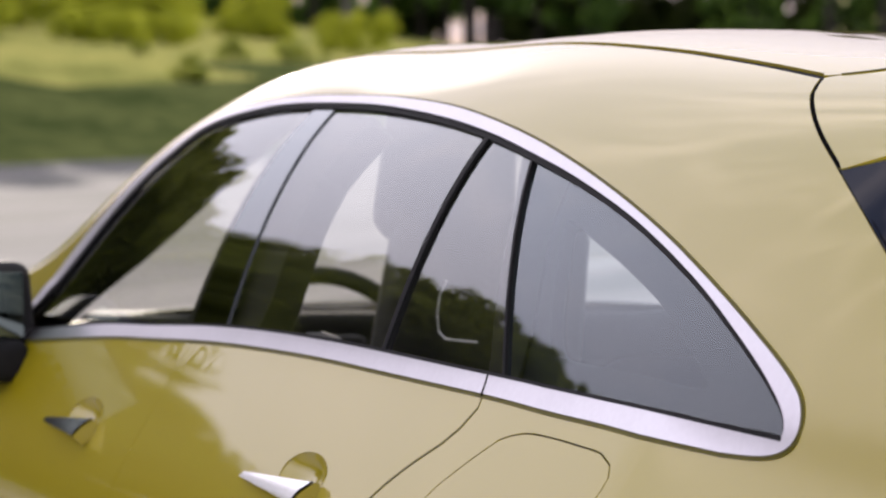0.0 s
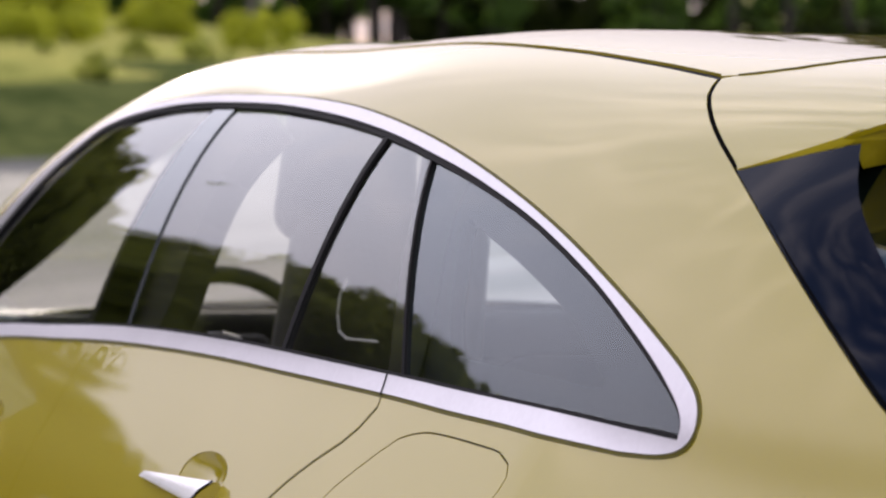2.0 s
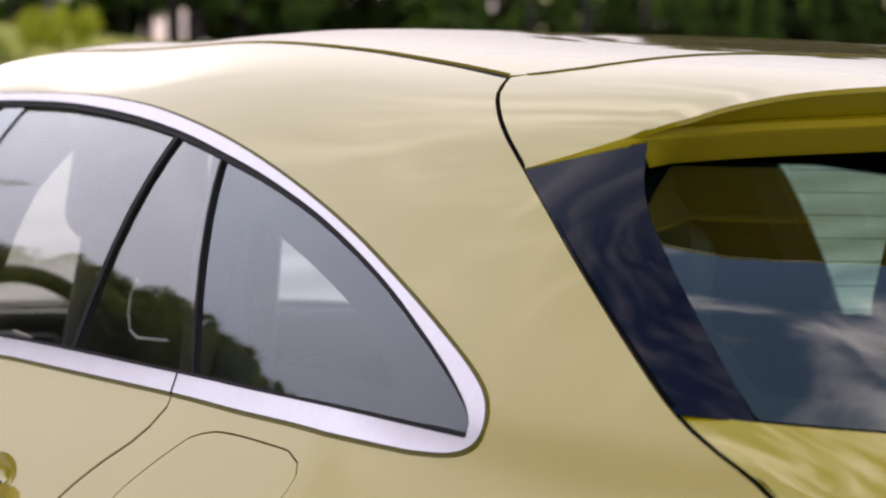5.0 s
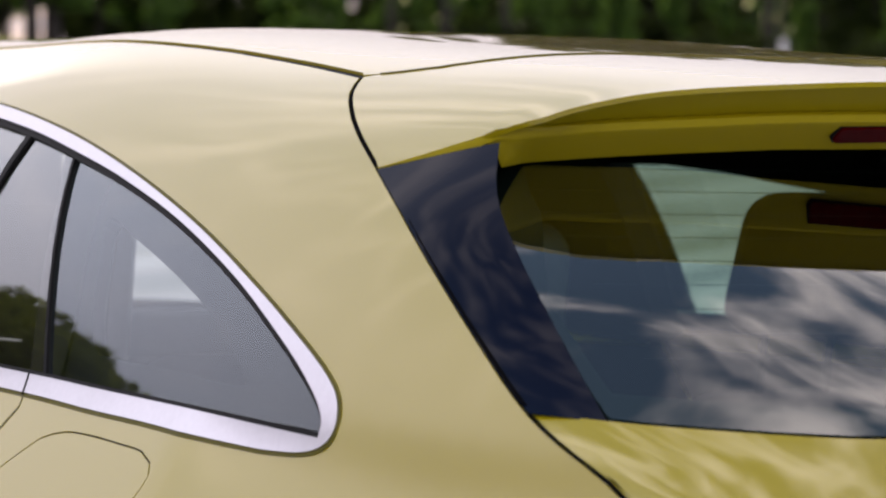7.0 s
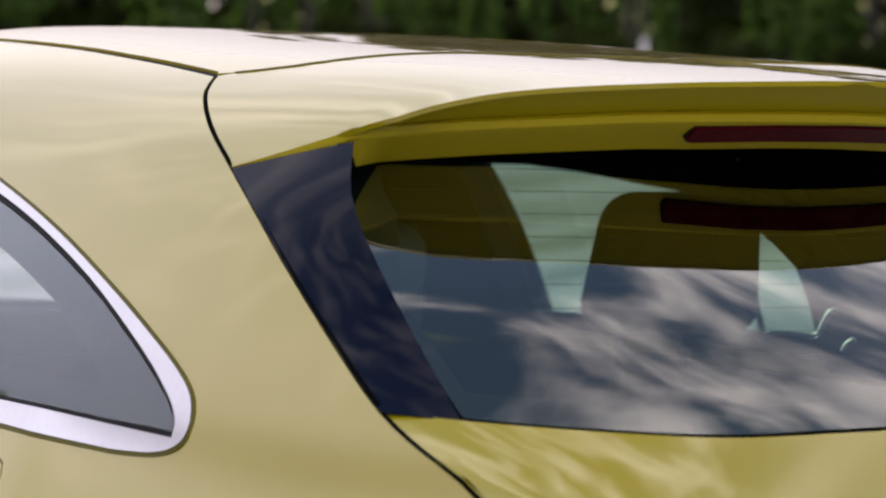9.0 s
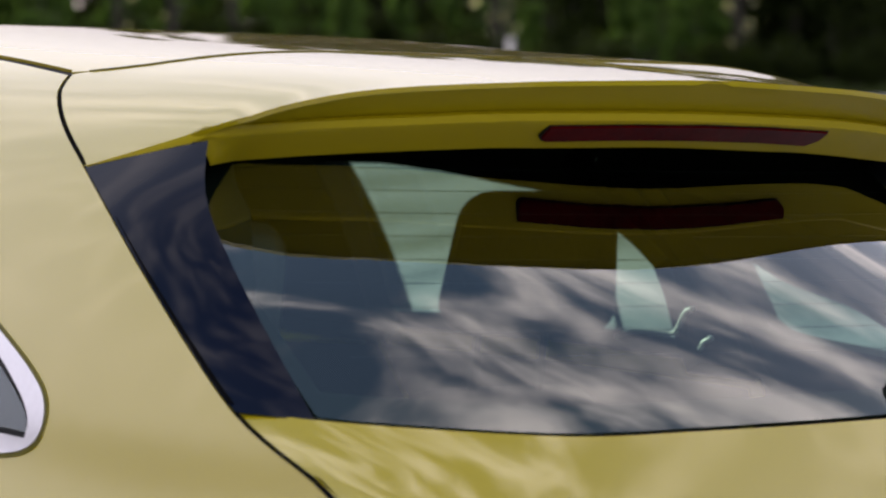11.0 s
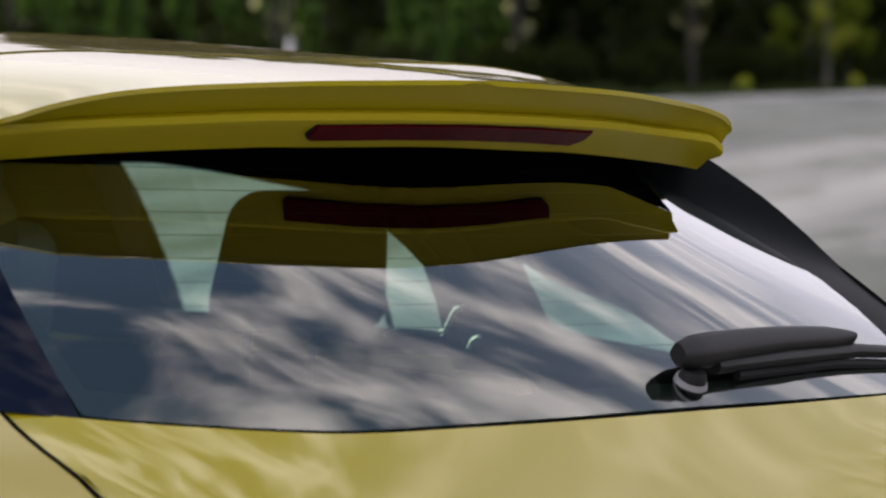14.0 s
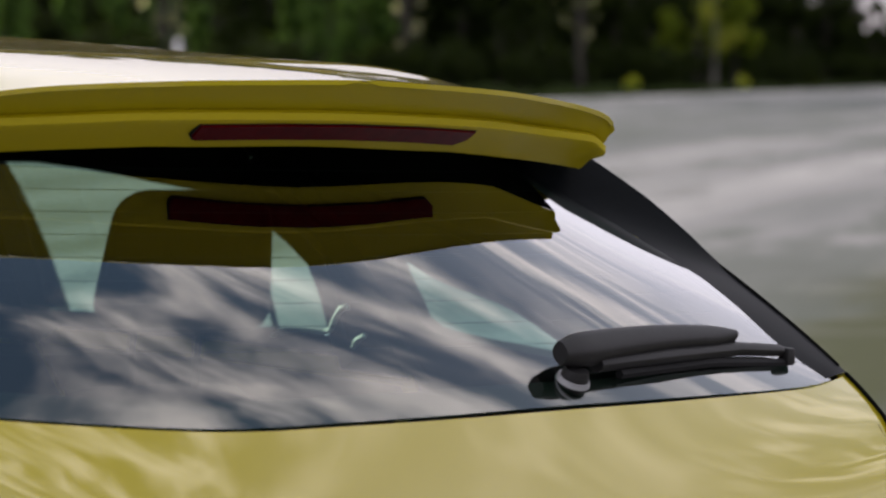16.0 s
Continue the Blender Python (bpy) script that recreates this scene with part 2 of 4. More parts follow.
# ---- helpers for meshes ----
def part(name, bm, mat, parent=None, label="", smooth=True):
    """Links a bmesh as one mesh object under a thing or part."""
    me = bpy.data.meshes.new(name)
    bm.to_mesh(me)
    bm.free()
    me.materials.append(mat)
    if smooth:
        me.polygons.foreach_set("use_smooth", [True] * len(me.polygons))
        me.set_sharp_from_angle(angle=radians(38))
        if "sheet_normal" in me.attributes:       # a sheet on a known surface takes that surface's own normals
            rows = [d.vector.copy() for d in me.attributes["sheet_normal"].data]
            me.normals_split_custom_set([rows[k] if rows[k].dot(f.normal) > .6 else f.normal for f in me.polygons for k in f.vertices])
    ob = new(name, me)
    if parent:
        ob.parent = parent
    if label:
        tagged(ob, label=label)
    return ob


def thing(name, label, category, group="", kind="", at=(0, 0, 0)):
    ob = new(name)
    ob.location = at
    return tagged(ob, label, category, group, kind)


def curve_points(pts, step):
    """A smooth run through the points, closely spaced; both ends kept."""
    out = []
    for i in range(len(pts) - 1):
        p0, p1, p2, p3 = pts[max(i - 1, 0)], pts[i], pts[i + 1], pts[min(i + 2, len(pts) - 1)]
        k = max(1, int(math.dist(p1, p2) / step))
        for j in range(k):
            t = j / k
            out.append(tuple(0.5 * (2 * b + (c - a) * t + (2 * a - 5 * b + 4 * c - d) * t * t + (3 * b - a - 3 * c + d) * t ** 3)
                             for a, b, c, d in zip(p0, p1, p2, p3)))
    out.append(tuple(pts[-1]))
    return out


def loop_points(pts, step):
    """The same for a closed loop."""
    n = len(pts)
    run = curve_points([pts[-2], pts[-1], *pts, pts[0], pts[1]], step)
    a = min(range(len(run) // 3), key=lambda i: math.dist(run[i], pts[0]))
    b = min(range(2 * len(run) // 3, len(run)), key=lambda i: math.dist(run[i], pts[0]))
    return run[a:b]


def inside(p, loop):
    x, y, hit = p[0], p[1], False
    j = len(loop) - 1
    for i in range(len(loop)):
        a, b = loop[i], loop[j]
        if (a[1] > y) != (b[1] > y) and x < (b[0] - a[0]) * (y - a[1]) / (b[1] - a[1]) + a[0]:
            hit = not hit
        j = i
    return hit


def area(loop):
    return 0.5 * sum(a[0] * b[1] - b[0] * a[1] for a, b in zip(loop, loop[1:] + loop[:1]))


def shrink(loop, d):
    """The loop moved inwards by d."""
    s = 1 if area(loop) > 0 else -1
    out = []
    n = len(loop)
    for i in range(n):
        a, b = loop[(i - 2) % n], loop[(i + 2) % n]
        tx, ty = b[0] - a[0], b[1] - a[1]
        q = math.hypot(tx, ty) or 1
        out.append((loop[i][0] - s * ty / q * d, loop[i][1] + s * tx / q * d))
    return out


def dense(loop, step):
    """The loop with no side longer than step."""
    out = []
    for a, b in zip(loop, loop[1:] + loop[:1]):
        k = max(1, math.ceil(math.dist(a, b) / step))
        out += [(a[0] + (b[0] - a[0]) * j / k, a[1] + (b[1] - a[1]) * j / k) for j in range(k) if math.dist(a, b) > 1e-5]
    return out


def panel_mesh(surface, loops, step, thick=0.008, off=0.0, flip=False):
    """A sheet on surface(a, b) -> point, bounded by loops in the plane (a, b): the first outer, the rest holes.
    Its edges are turned in by thick."""
    loops = [dense(lp, step) for lp in loops]
    vs, es = [], []
    for lp in loops:
        k = len(vs)
        vs += [Vector(q[:2]) for q in lp]
        es += [(k + i, k + (i + 1) % len(lp)) for i in range(len(lp))]
    xs, ys = [q[0] for q in loops[0]], [q[1] for q in loops[0]]
    a = min(xs) + step / 2
    row = 0
    while a < max(xs):
        b = min(ys) + (step / 2 if row % 2 else step)
        while b < max(ys):
            if inside((a, b), loops[0]) and not any(inside((a, b), h) for h in loops[1:]):
                vs.append(Vector((a, b)))
            b += step
        a += step
        row += 1
    cv, ce, cf, *_ = delaunay_2d_cdt(vs, es, [], 0, 1e-6)
    bm = bmesh.new()

    def at(q, depth):
        h = 2e-3
        p = Vector(surface(q[0], q[1]))
        n = (Vector(surface(q[0] + h, q[1])) - p).cross(Vector(surface(q[0], q[1] + h)) - p)
        n.normalize()
        return p + n * depth * (-1 if flip else 1)
    lay = bm.verts.layers.float_vector.new("sheet_normal")
    pts = [bm.verts.new(at(q, off)) for q in cv]
    for v, q in zip(pts, cv):
        h = max(.010, step)
        a, b = (Vector(surface(q[0] + h * i, q[1] + h * j)) - Vector(surface(q[0] - h * i, q[1] - h * j)) for i, j in ((1, 0), (0, 1)))
        v[lay] = a.cross(b).normalized() * (-1 if flip else 1)
    for fc in cf:
        c = (sum(cv[i][0] for i in fc) / 3, sum(cv[i][1] for i in fc) / 3)
        if inside(c, loops[0]) and not any(inside(c, h) for h in loops[1:]):
            try:
                bm.faces.new([pts[i] for i in (reversed(fc) if flip else fc)])
            except ValueError:
                pass
    if thick:
        rim = [e for e in bm.edges if len(e.link_faces) == 1]
        low = {}
        index = {v: i for i, v in enumerate(pts)}
        for e in rim:
            for v in e.verts:
                if v not in low:
                    low[v] = bm.verts.new(at(cv[index[v]], off - thick))
        for e in rim:
            a, b = e.verts
            lp = e.link_loops[0]
            if lp.vert == a:
                a, b = b, a
            bm.faces.new((a, b, low[b], low[a]))
    bmesh.ops.delete(bm, geom=[v for v in bm.verts if not v.link_faces], context="VERTS")
    return bm


def grid_mesh(fn, na, nb, wrap_a=False, wrap_b=False):
    """A quad sheet through fn(i, j)."""
    bm = bmesh.new()
    vs = [[bm.verts.new(fn(i, j)) for j in range(nb)] for i in range(na)]
    for i in range(na - (not wrap_a)):
        for j in range(nb - (not wrap_b)):
            bm.faces.new((vs[i][j], vs[(i + 1) % na][j], vs[(i + 1) % na][(j + 1) % nb], vs[i][(j + 1) % nb]))
    bmesh.ops.recalc_face_normals(bm, faces=bm.faces)
    return bm


def tube_mesh(path, radius, sides=8, squash=1.0, caps=True):
    """A round bar along a path of points; radius a number or one a point."""
    path = [Vector(p) for p in path]
    bm, rings = bmesh.new(), []
    for i, p in enumerate(path):
        t = (path[min(i + 1, len(path) - 1)] - path[max(i - 1, 0)]).normalized()
        u = t.cross(Vector((0, 0, 1)))
        if u.length < 1e-4:
            u = Vector((1, 0, 0))
        u.normalize()
        w = t.cross(u)
        r = radius[i] if hasattr(radius, "__len__") else radius
        rings.append([bm.verts.new(p + (u * math.cos(k * math.tau / sides) + w * math.sin(k * math.tau / sides) * squash) * r) for k in range(sides)])
    for a, b in zip(rings, rings[1:]):
        for k in range(sides):
            bm.faces.new((a[k], a[(k + 1) % sides], b[(k + 1) % sides], b[k]))
    if caps:
        bm.faces.new(rings[0])
        bm.faces.new(list(reversed(rings[-1])))
    bmesh.ops.recalc_face_normals(bm, faces=bm.faces)
    return bm


def block_mesh(size, m=None, bevel=0.02, seg=3, taper=1.0):
    """A rounded block, narrower at its top by taper, at the pose m."""
    bm = bmesh.new()
    bmesh.ops.create_cube(bm, size=1.0)
    for v in bm.verts:
        k = taper if v.co.z > 0 else 1.0
        v.co = Vector((v.co.x * size[0] * k, v.co.y * size[1] * k, v.co.z * size[2]))
    bmesh.ops.bevel(bm, geom=list(bm.edges), offset=bevel, segments=seg, affect="EDGES", profile=0.5)
    if m is not None:
        bm.transform(m)
    return bm


# ---- ground ----
SLOPE = 0.0225            # the road's cross fall
EDGE_A, EDGE_B = Vector((-45.2, 9.8)), Vector((-128.0, 122.0))   # the far edge of the asphalt


def beyond(x, y):
    """Metres past the far edge of the asphalt."""
    d = (EDGE_B - EDGE_A).normalized()
    return (x - EDGE_A.x) * -d.y - (y - EDGE_A.y) * -d.x


def ground_height(x, y):
    z = SLOPE * max(-60, min(y, 260))
    b = beyond(x, y)
    if b > 0:
        along = max(0.0, min(1.0, (62 - y) / 40))
        s = max(0.0, min(1.0, b / 30))
        s = .32 * min(1, b / 7) + .68 * s * s * (3 - 2 * s)
        z += s * (0.5 + 2.6 * along) + 0.25 * noise.noise(Vector((x * 0.08, y * 0.08, 0))) * min(1, b / 6)
    return z


def build_ground():
    m = pose(EDGE_A.x, EDGE_A.y, 0, 0, 0, math.degrees(math.atan2(EDGE_B.y - EDGE_A.y, EDGE_B.x - EDGE_A.x)))   # x along the road's far edge, y past it
    ax = sorted({-1500, -900, -500, -300, -180, -120, -90, *range(-70, 30, 2), *range(30, 260, 5), 300, 400, 600, 1000, 1500})
    ay = sorted({-1500, -800, -400, -200, -130, -100, -80, *range(-60, 30, 2), *range(30, 100, 5), 130, 200, 300, 500, 900, 1500})

    def at(i, j):
        w = m @ Vector((ax[i], ay[j], 0))
        return Vector((ax[i], ay[j], ground_height(w.x, w.y)))
    bm = grid_mesh(at, len(ax), len(ay))
    for fc in bm.faces:
        c = m @ fc.calc_center_median()
        b = beyond(c.x, c.y)
        # the grass behind the car is unseen, added to darken the spoiler's reflections
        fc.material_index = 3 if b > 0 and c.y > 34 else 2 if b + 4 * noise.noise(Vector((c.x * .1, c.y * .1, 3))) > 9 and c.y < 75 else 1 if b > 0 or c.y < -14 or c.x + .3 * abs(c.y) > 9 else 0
    ob = part("ground", bm, ASPHALT)
    ob.matrix_basis = m
    ob.data.materials.append(GRASS)
    ob.data.materials.append(SUNLIT_DRY_GRASS)
    ob.data.materials.append(SHADED_UNDERGROWTH)
    tagged(ob, "pale worn asphalt with a grassy bank beyond its edge", "ground", kind="structure")


build_ground()


# ---- the car's skin ----
def smooth_table(tab, x):
    """A smooth curve through a short table."""
    n = len(tab)
    i = 0
    while i < n - 2 and tab[i + 1][0] < x:
        i += 1

    def slope(j):
        a, b = max(j - 1, 0), min(j + 1, n - 1)
        return (tab[b][1] - tab[a][1]) / (tab[b][0] - tab[a][0])
    (x0, y0), (x1, y1) = tab[i], tab[i + 1]
    h = x1 - x0
    t = (x - x0) / h
    if t < 0:
        return y0 + slope(i) * (x - x0)
    if t > 1:
        return y1 + slope(i + 1) * (x - x1)
    return (2 * t ** 3 - 3 * t * t + 1) * y0 + (t ** 3 - 2 * t * t + t) * h * slope(i) + (3 * t * t - 2 * t ** 3) * y1 + (t ** 3 - t * t) * h * slope(i + 1)


# half width at the belt line, and the height of the roof's middle, along the car (front: negative x)
BELT = ((-4.4, .72), (-4.0, .82), (-3.4, .885), (-2.8, .87), (-2.25, .85), (-1.6, .832), (-1.2, .818), (-.8, .795), (-.43, .763), (-.2, .728), (-.08, .70), (.04, .645))
ROOF = ((-3.7, 0.87), (-3.45, 1.028), (-3.1, 1.313), (-2.8, 1.413), (-2.5, 1.445), (-2.1, 1.45), (-1.6, 1.461), (-1.0, 1.438), (-0.6, 1.421), (-0.3, 1.404), (0, 1.381))
ROUND = 5.5
ARC = [(0.0, 0.0)]
for _i in range(1, 201):
    _u, _w = _i / 200, (_i - 1) / 200
    ARC.append((ARC[-1][0] + math.hypot(0.8 / 200, 0.47 * ((1 - _w) ** ROUND - (1 - _u) ** ROUND)), _u))
MID = ARC[-1][0]


def arc_u(v):
    if v >= MID:
        return 1.0
    lo, hi = 0, 200
    while hi - lo > 1:
        k = (lo + hi) // 2
        lo, hi = (k, hi) if ARC[k][0] <= v else (lo, k)
    a, b = ARC[lo], ARC[hi]
    return a[1] + (b[1] - a[1]) * (v - a[0]) / (b[0] - a[0])


def skin(x, v, side=-1):
    """The body: x along the car, v up round its section from the belt line (negative: below it)."""
    wb = smooth_table(BELT, x)
    if v < 0:
        d = -v
        ease = .12 * max(0.0, min(1.0, (x + .7) / .5))
        d = d * d / (d + ease) if ease else d
        if d < .22:
            w = wb + .62 * d - .12 * d * d
        elif d < .34:
            w = wb + .13059 + .5672 * (d - .22) - 2.2 * (d - .22) ** 2
        else:
            w = wb + .16697 - .05 * (d - .34)
        return (x, side * w, 1 + v)
    u = arc_u(v)
    return (x, side * wb * (1 - u), 1 + (1 - (1 - u) ** ROUND) * (smooth_table(ROOF, x) - 1))


def far_skin(x, v):
    x, y, z = skin(x, v, 1)
    return (x, y * (1 - .010 * max(0.0, min(1.0, (x + 1.0) / .5)) * max(0.0, min(1.0, (z - 1.03) / .2))), z)


def tail(y, z):
    """The rear end's sloping face."""
    return (.03 - 1.12 * (z - 1.02) - .23 * y * y, y, z)


def rear_pane(y, z):
    """The rear window: bowed from top to bottom and curled in at its sides."""
    h = z - 1.02
    mid = .016 - h - h * h
    curl = smooth_table(CURL, h) + (mid - .016 + 1.36 * h) / smooth_table(SIDE_EDGE, z) ** 3
    if y < 0:
        e = smooth_table(FIN_EDGE, z)
        curl = (curl + (mid - .10 * e * e - tail(e, z)[0] + .004) / e ** 3) / 2
    return (mid - .10 * y * y - curl * abs(y) ** 3, y, z)


CURL = ((-.05, .06), (.0, .08), (.063, .127), (.137, .27), (.2, .583), (.226, .80), (.30, 1.35))
SIDE_EDGE = ((1.03, .650), (1.05, .622), (1.083, .600), (1.12, .596), (1.157, .588), (1.19, .571), (1.22, .551), (1.246, .530), (1.29, .494), (1.33, .465))   # the pane's half width by height


FIN_EDGE = ((1.03, .609), (1.0407, .6096), (1.074, .6115), (1.113, .6133), (1.15, .6141), (1.189, .614), (1.2346, .6108), (1.2637, .6029), (1.2845, .592), (1.316, .572), (1.34, .555))   # the near fin's inner edge by height


def lip_x(y):
    """The trailing edge: across the spoiler, then forward along the fin's top."""
    if y > .505:
        return smooth_table(TRAIL_FAR, y)
    return smooth_table(TRAIL, -y) if y < 0 else -.217 - .5 * y * y


TRAIL_FAR = ((.46, -.3228), (.505, -.3445), (.525, -.376), (.538, -.408), (.553, -.448), (.587, -.508), (.634, -.552))


TRAIL = ((-.12, -.224), (0, -.217), (.12, -.224), (.26, -.249), (.40, -.294), (.483, -.330), (.54, -.366), (.56, -.386), (.579, -.412), (.61, -.482), (.634, -.552))


def v_of(x, y):
    """How far up round the section the skin has come in to y."""
    u = 1 - y / smooth_table(BELT, x)
    k = max(0, min(199, int(u * 200)))
    return ARC[k][0] + (ARC[k + 1][0] - ARC[k][0]) * (u * 200 - k)


def skin_z(x, y):
    return 1 + (1 - (abs(y) / smooth_table(BELT, x)) ** ROUND) * (smooth_table(ROOF, x) - 1)


LIP = ((-.13, 1.393), (0, 1.396), (.13, 1.393), (.256, 1.388), (.41, 1.376), (.494, 1.358), (.559, 1.331))
LIP_FAR = ((-.13, 1.393), (0, 1.396), (.13, 1.393), (.256, 1.388), (.40, 1.3757), (.44, 1.3708), (.47, 1.366), (.49, 1.361), (.50, 1.356), (.508, 1.347), (.56, 1.331))
RIDGE_FAR = ((-.13, 1.3565), (0, 1.358), (.13, 1.3565), (.256, 1.353), (.35, 1.347), (.44, 1.3405), (.48, 1.3365), (.508, 1.324), (.56, 1.318))
RIDGE = ((-.13, 1.3565), (0, 1.358), (.13, 1.3565), (.256, 1.353), (.35, 1.347), (.44, 1.341), (.559, 1.330))
LOW = ((-.16, 1.314), (0, 1.317), (.16, 1.314), (.235, 1.3125), (.42, 1.301), (.555, 1.287))

# lines on the skin, (x, v)
ARCH_OUT = [(-3.204, -0.092), (-3.126, -0.015), (-3.045, 0.14), (-2.972, 0.252), (-2.88, 0.335), (-2.777, 0.384), (-2.54, 0.408), (-2.299, 0.4198), (-2.04, 0.419), (-1.762, 0.3975), (-1.501, 0.3675), (-1.266, 0.3325), (-1.04, 0.2855), (-0.833, 0.2285), (-0.643, 0.1605), (-0.506, 0.1015), (-0.433, 0.0627), (-0.403, 0.0346), (-0.395, 0.004), (-0.412, -0.017), (-0.455, -0.028), (-0.532, -0.032)]
SILL_OUT = [(-.532, -.032), (-.65, -.03), (-.782, -.026), (-.933, -.024), (-1.131, -.02), (-1.479, -.019), (-1.697, -.019), (-1.929, -.023), (-2.176, -.031), (-2.429, -.045), (-2.633, -.057), (-2.914, -.081), (-3.15, -.102), (-3.204, -.092)]
ARCH_IN = [(-3.173, -0.084), (-3.076, -0.002), (-2.962, 0.175), (-2.9, 0.258), (-2.835, 0.32), (-2.752, 0.362), (-2.507, 0.391), (-2.258, 0.401), (-2.047, 0.3984), (-1.825, 0.3805), (-1.514, 0.3475), (-1.327, 0.3215), (-1.129, 0.2885), (-0.918, 0.2395), (-0.721, 0.1745), (-0.571, 0.1075), (-0.467, 0.0496), (-0.426, 0.015), (-0.422, -0.009)]
SILL_IN = [(-0.422, -0.009), (-0.544, -0.006), (-0.673, -0.003), (-0.813, -0.001), (-0.965, 0.001), (-1.105, 0.003), (-1.513, 0.005), (-1.732, 0.004), (-1.968, -0.001), (-2.218, -0.011), (-2.479, -0.028), (-2.693, -0.041), (-2.993, -0.069), (-3.173, -0.084)]
DOOR_EDGE = [(-1.131, -.02), (-1.124, -.037), (-1.141, -.064), (-1.166, -.085), (-1.215, -.114), (-1.261, -.147), (-1.283, -.167), (-1.34, -.25), (-1.38, -.34), (-1.39, -.66)]
HATCH_EDGE = [(0.02, -0.66), (0.09, -0.3), (0.075, -0.075), (0.03, -0.028), (-0.034, 0.015), (-0.098, 0.058), (-0.197, 0.13), (-0.311, 0.208), (-0.437, 0.287), (-0.55, 0.35), (-0.647, 0.4), (-0.712, 0.437), (-0.771, 0.477), (-0.806, 0.515)]
DITCH = [(-.806, .515), (-.909, .528), (-1.004, .539), (-1.153, .552), (-1.3, .56), (-1.8, .572), (-2.4, .572), (-2.7, .56), (-2.9, .52), (-3.08, .43), (-3.2, .30), (-3.3, .15), (-3.38, 0), (-3.42, -.1)]
HATCH_FRONT = [(-.806, .515), (-.775, .53), (-.699, .567), (-.651, .642), (-.625, .8), (-.61, .95), (-.605, MID)]
FUEL = [(-1.132, -.15), (-1.095, -.116), (-1.052, -.085), (-1.021, -.065), (-.966, -.052), (-.899, -.05), (-.822, -.052), (-.76, -.055), (-.727, -.065), (-.714, -.079), (-.715, -.095), (-.745, -.15), (-.80, -.20), (-.93, -.225), (-1.08, -.215), (-1.135, -.185)]


def run(*curves, step=.02):
    out = []
    for c in curves:
        out += curve_points(c, step)[:-1]
    return out


def clip(loop, p, q, keep):
    """The part of the loop on one side of the line p-q (keep 1: right of it seen from p, -1: left)."""
    def side(a):
        return keep * ((q[0] - p[0]) * (a[1] - p[1]) - (q[1] - p[1]) * (a[0] - p[0]))
    out = []
    for a, b in zip(loop, loop[1:] + loop[:1]):
        sa, sb = side(a), side(b)
        if sa >= 0:
            out.append(a)
        if sa * sb < 0:
            t = sa / (sa - sb)
            out.append((a[0] + (b[0] - a[0]) * t, a[1] + (b[1] - a[1]) * t))
    return out


# door grips: front tip and rear end on the skin, middle of the hollow
HANDLES = (((-1.729, -.182), (-1.457, -.167), (-1.535, -.166)), ((-2.697, -.196), (-2.458, -.177), (-2.535, -.180)))


def handle_bowl(x, v):
    return [(x + .082 * math.cos(a), v + .031 * math.sin(a)) for a in (k * math.tau / 36 for k in range(36))]


car = thing("estate_car", "yellow metallic estate car with satin aluminium window trim, parked on asphalt", "car")


def eased(fn):
    """The skin with its crease at the belt line rounded over."""
    def out(x, v):
        a, b, c = fn(x, v - .02), fn(x, v), fn(x, v + .02)
        return (x, (a[1] + 2 * b[1] + c[1]) / 4, b[2])
    return out


def straight(fn):
    """The skin carried on straight below the belt line, as a pane runs down into its door."""
    def out(x, v):
        if v >= .01:
            return fn(x, v)
        p, q = Vector(fn(x, .01)), Vector(fn(x, .02))
        return tuple(p + (p - q) * ((.01 - v) / .01))
    return out


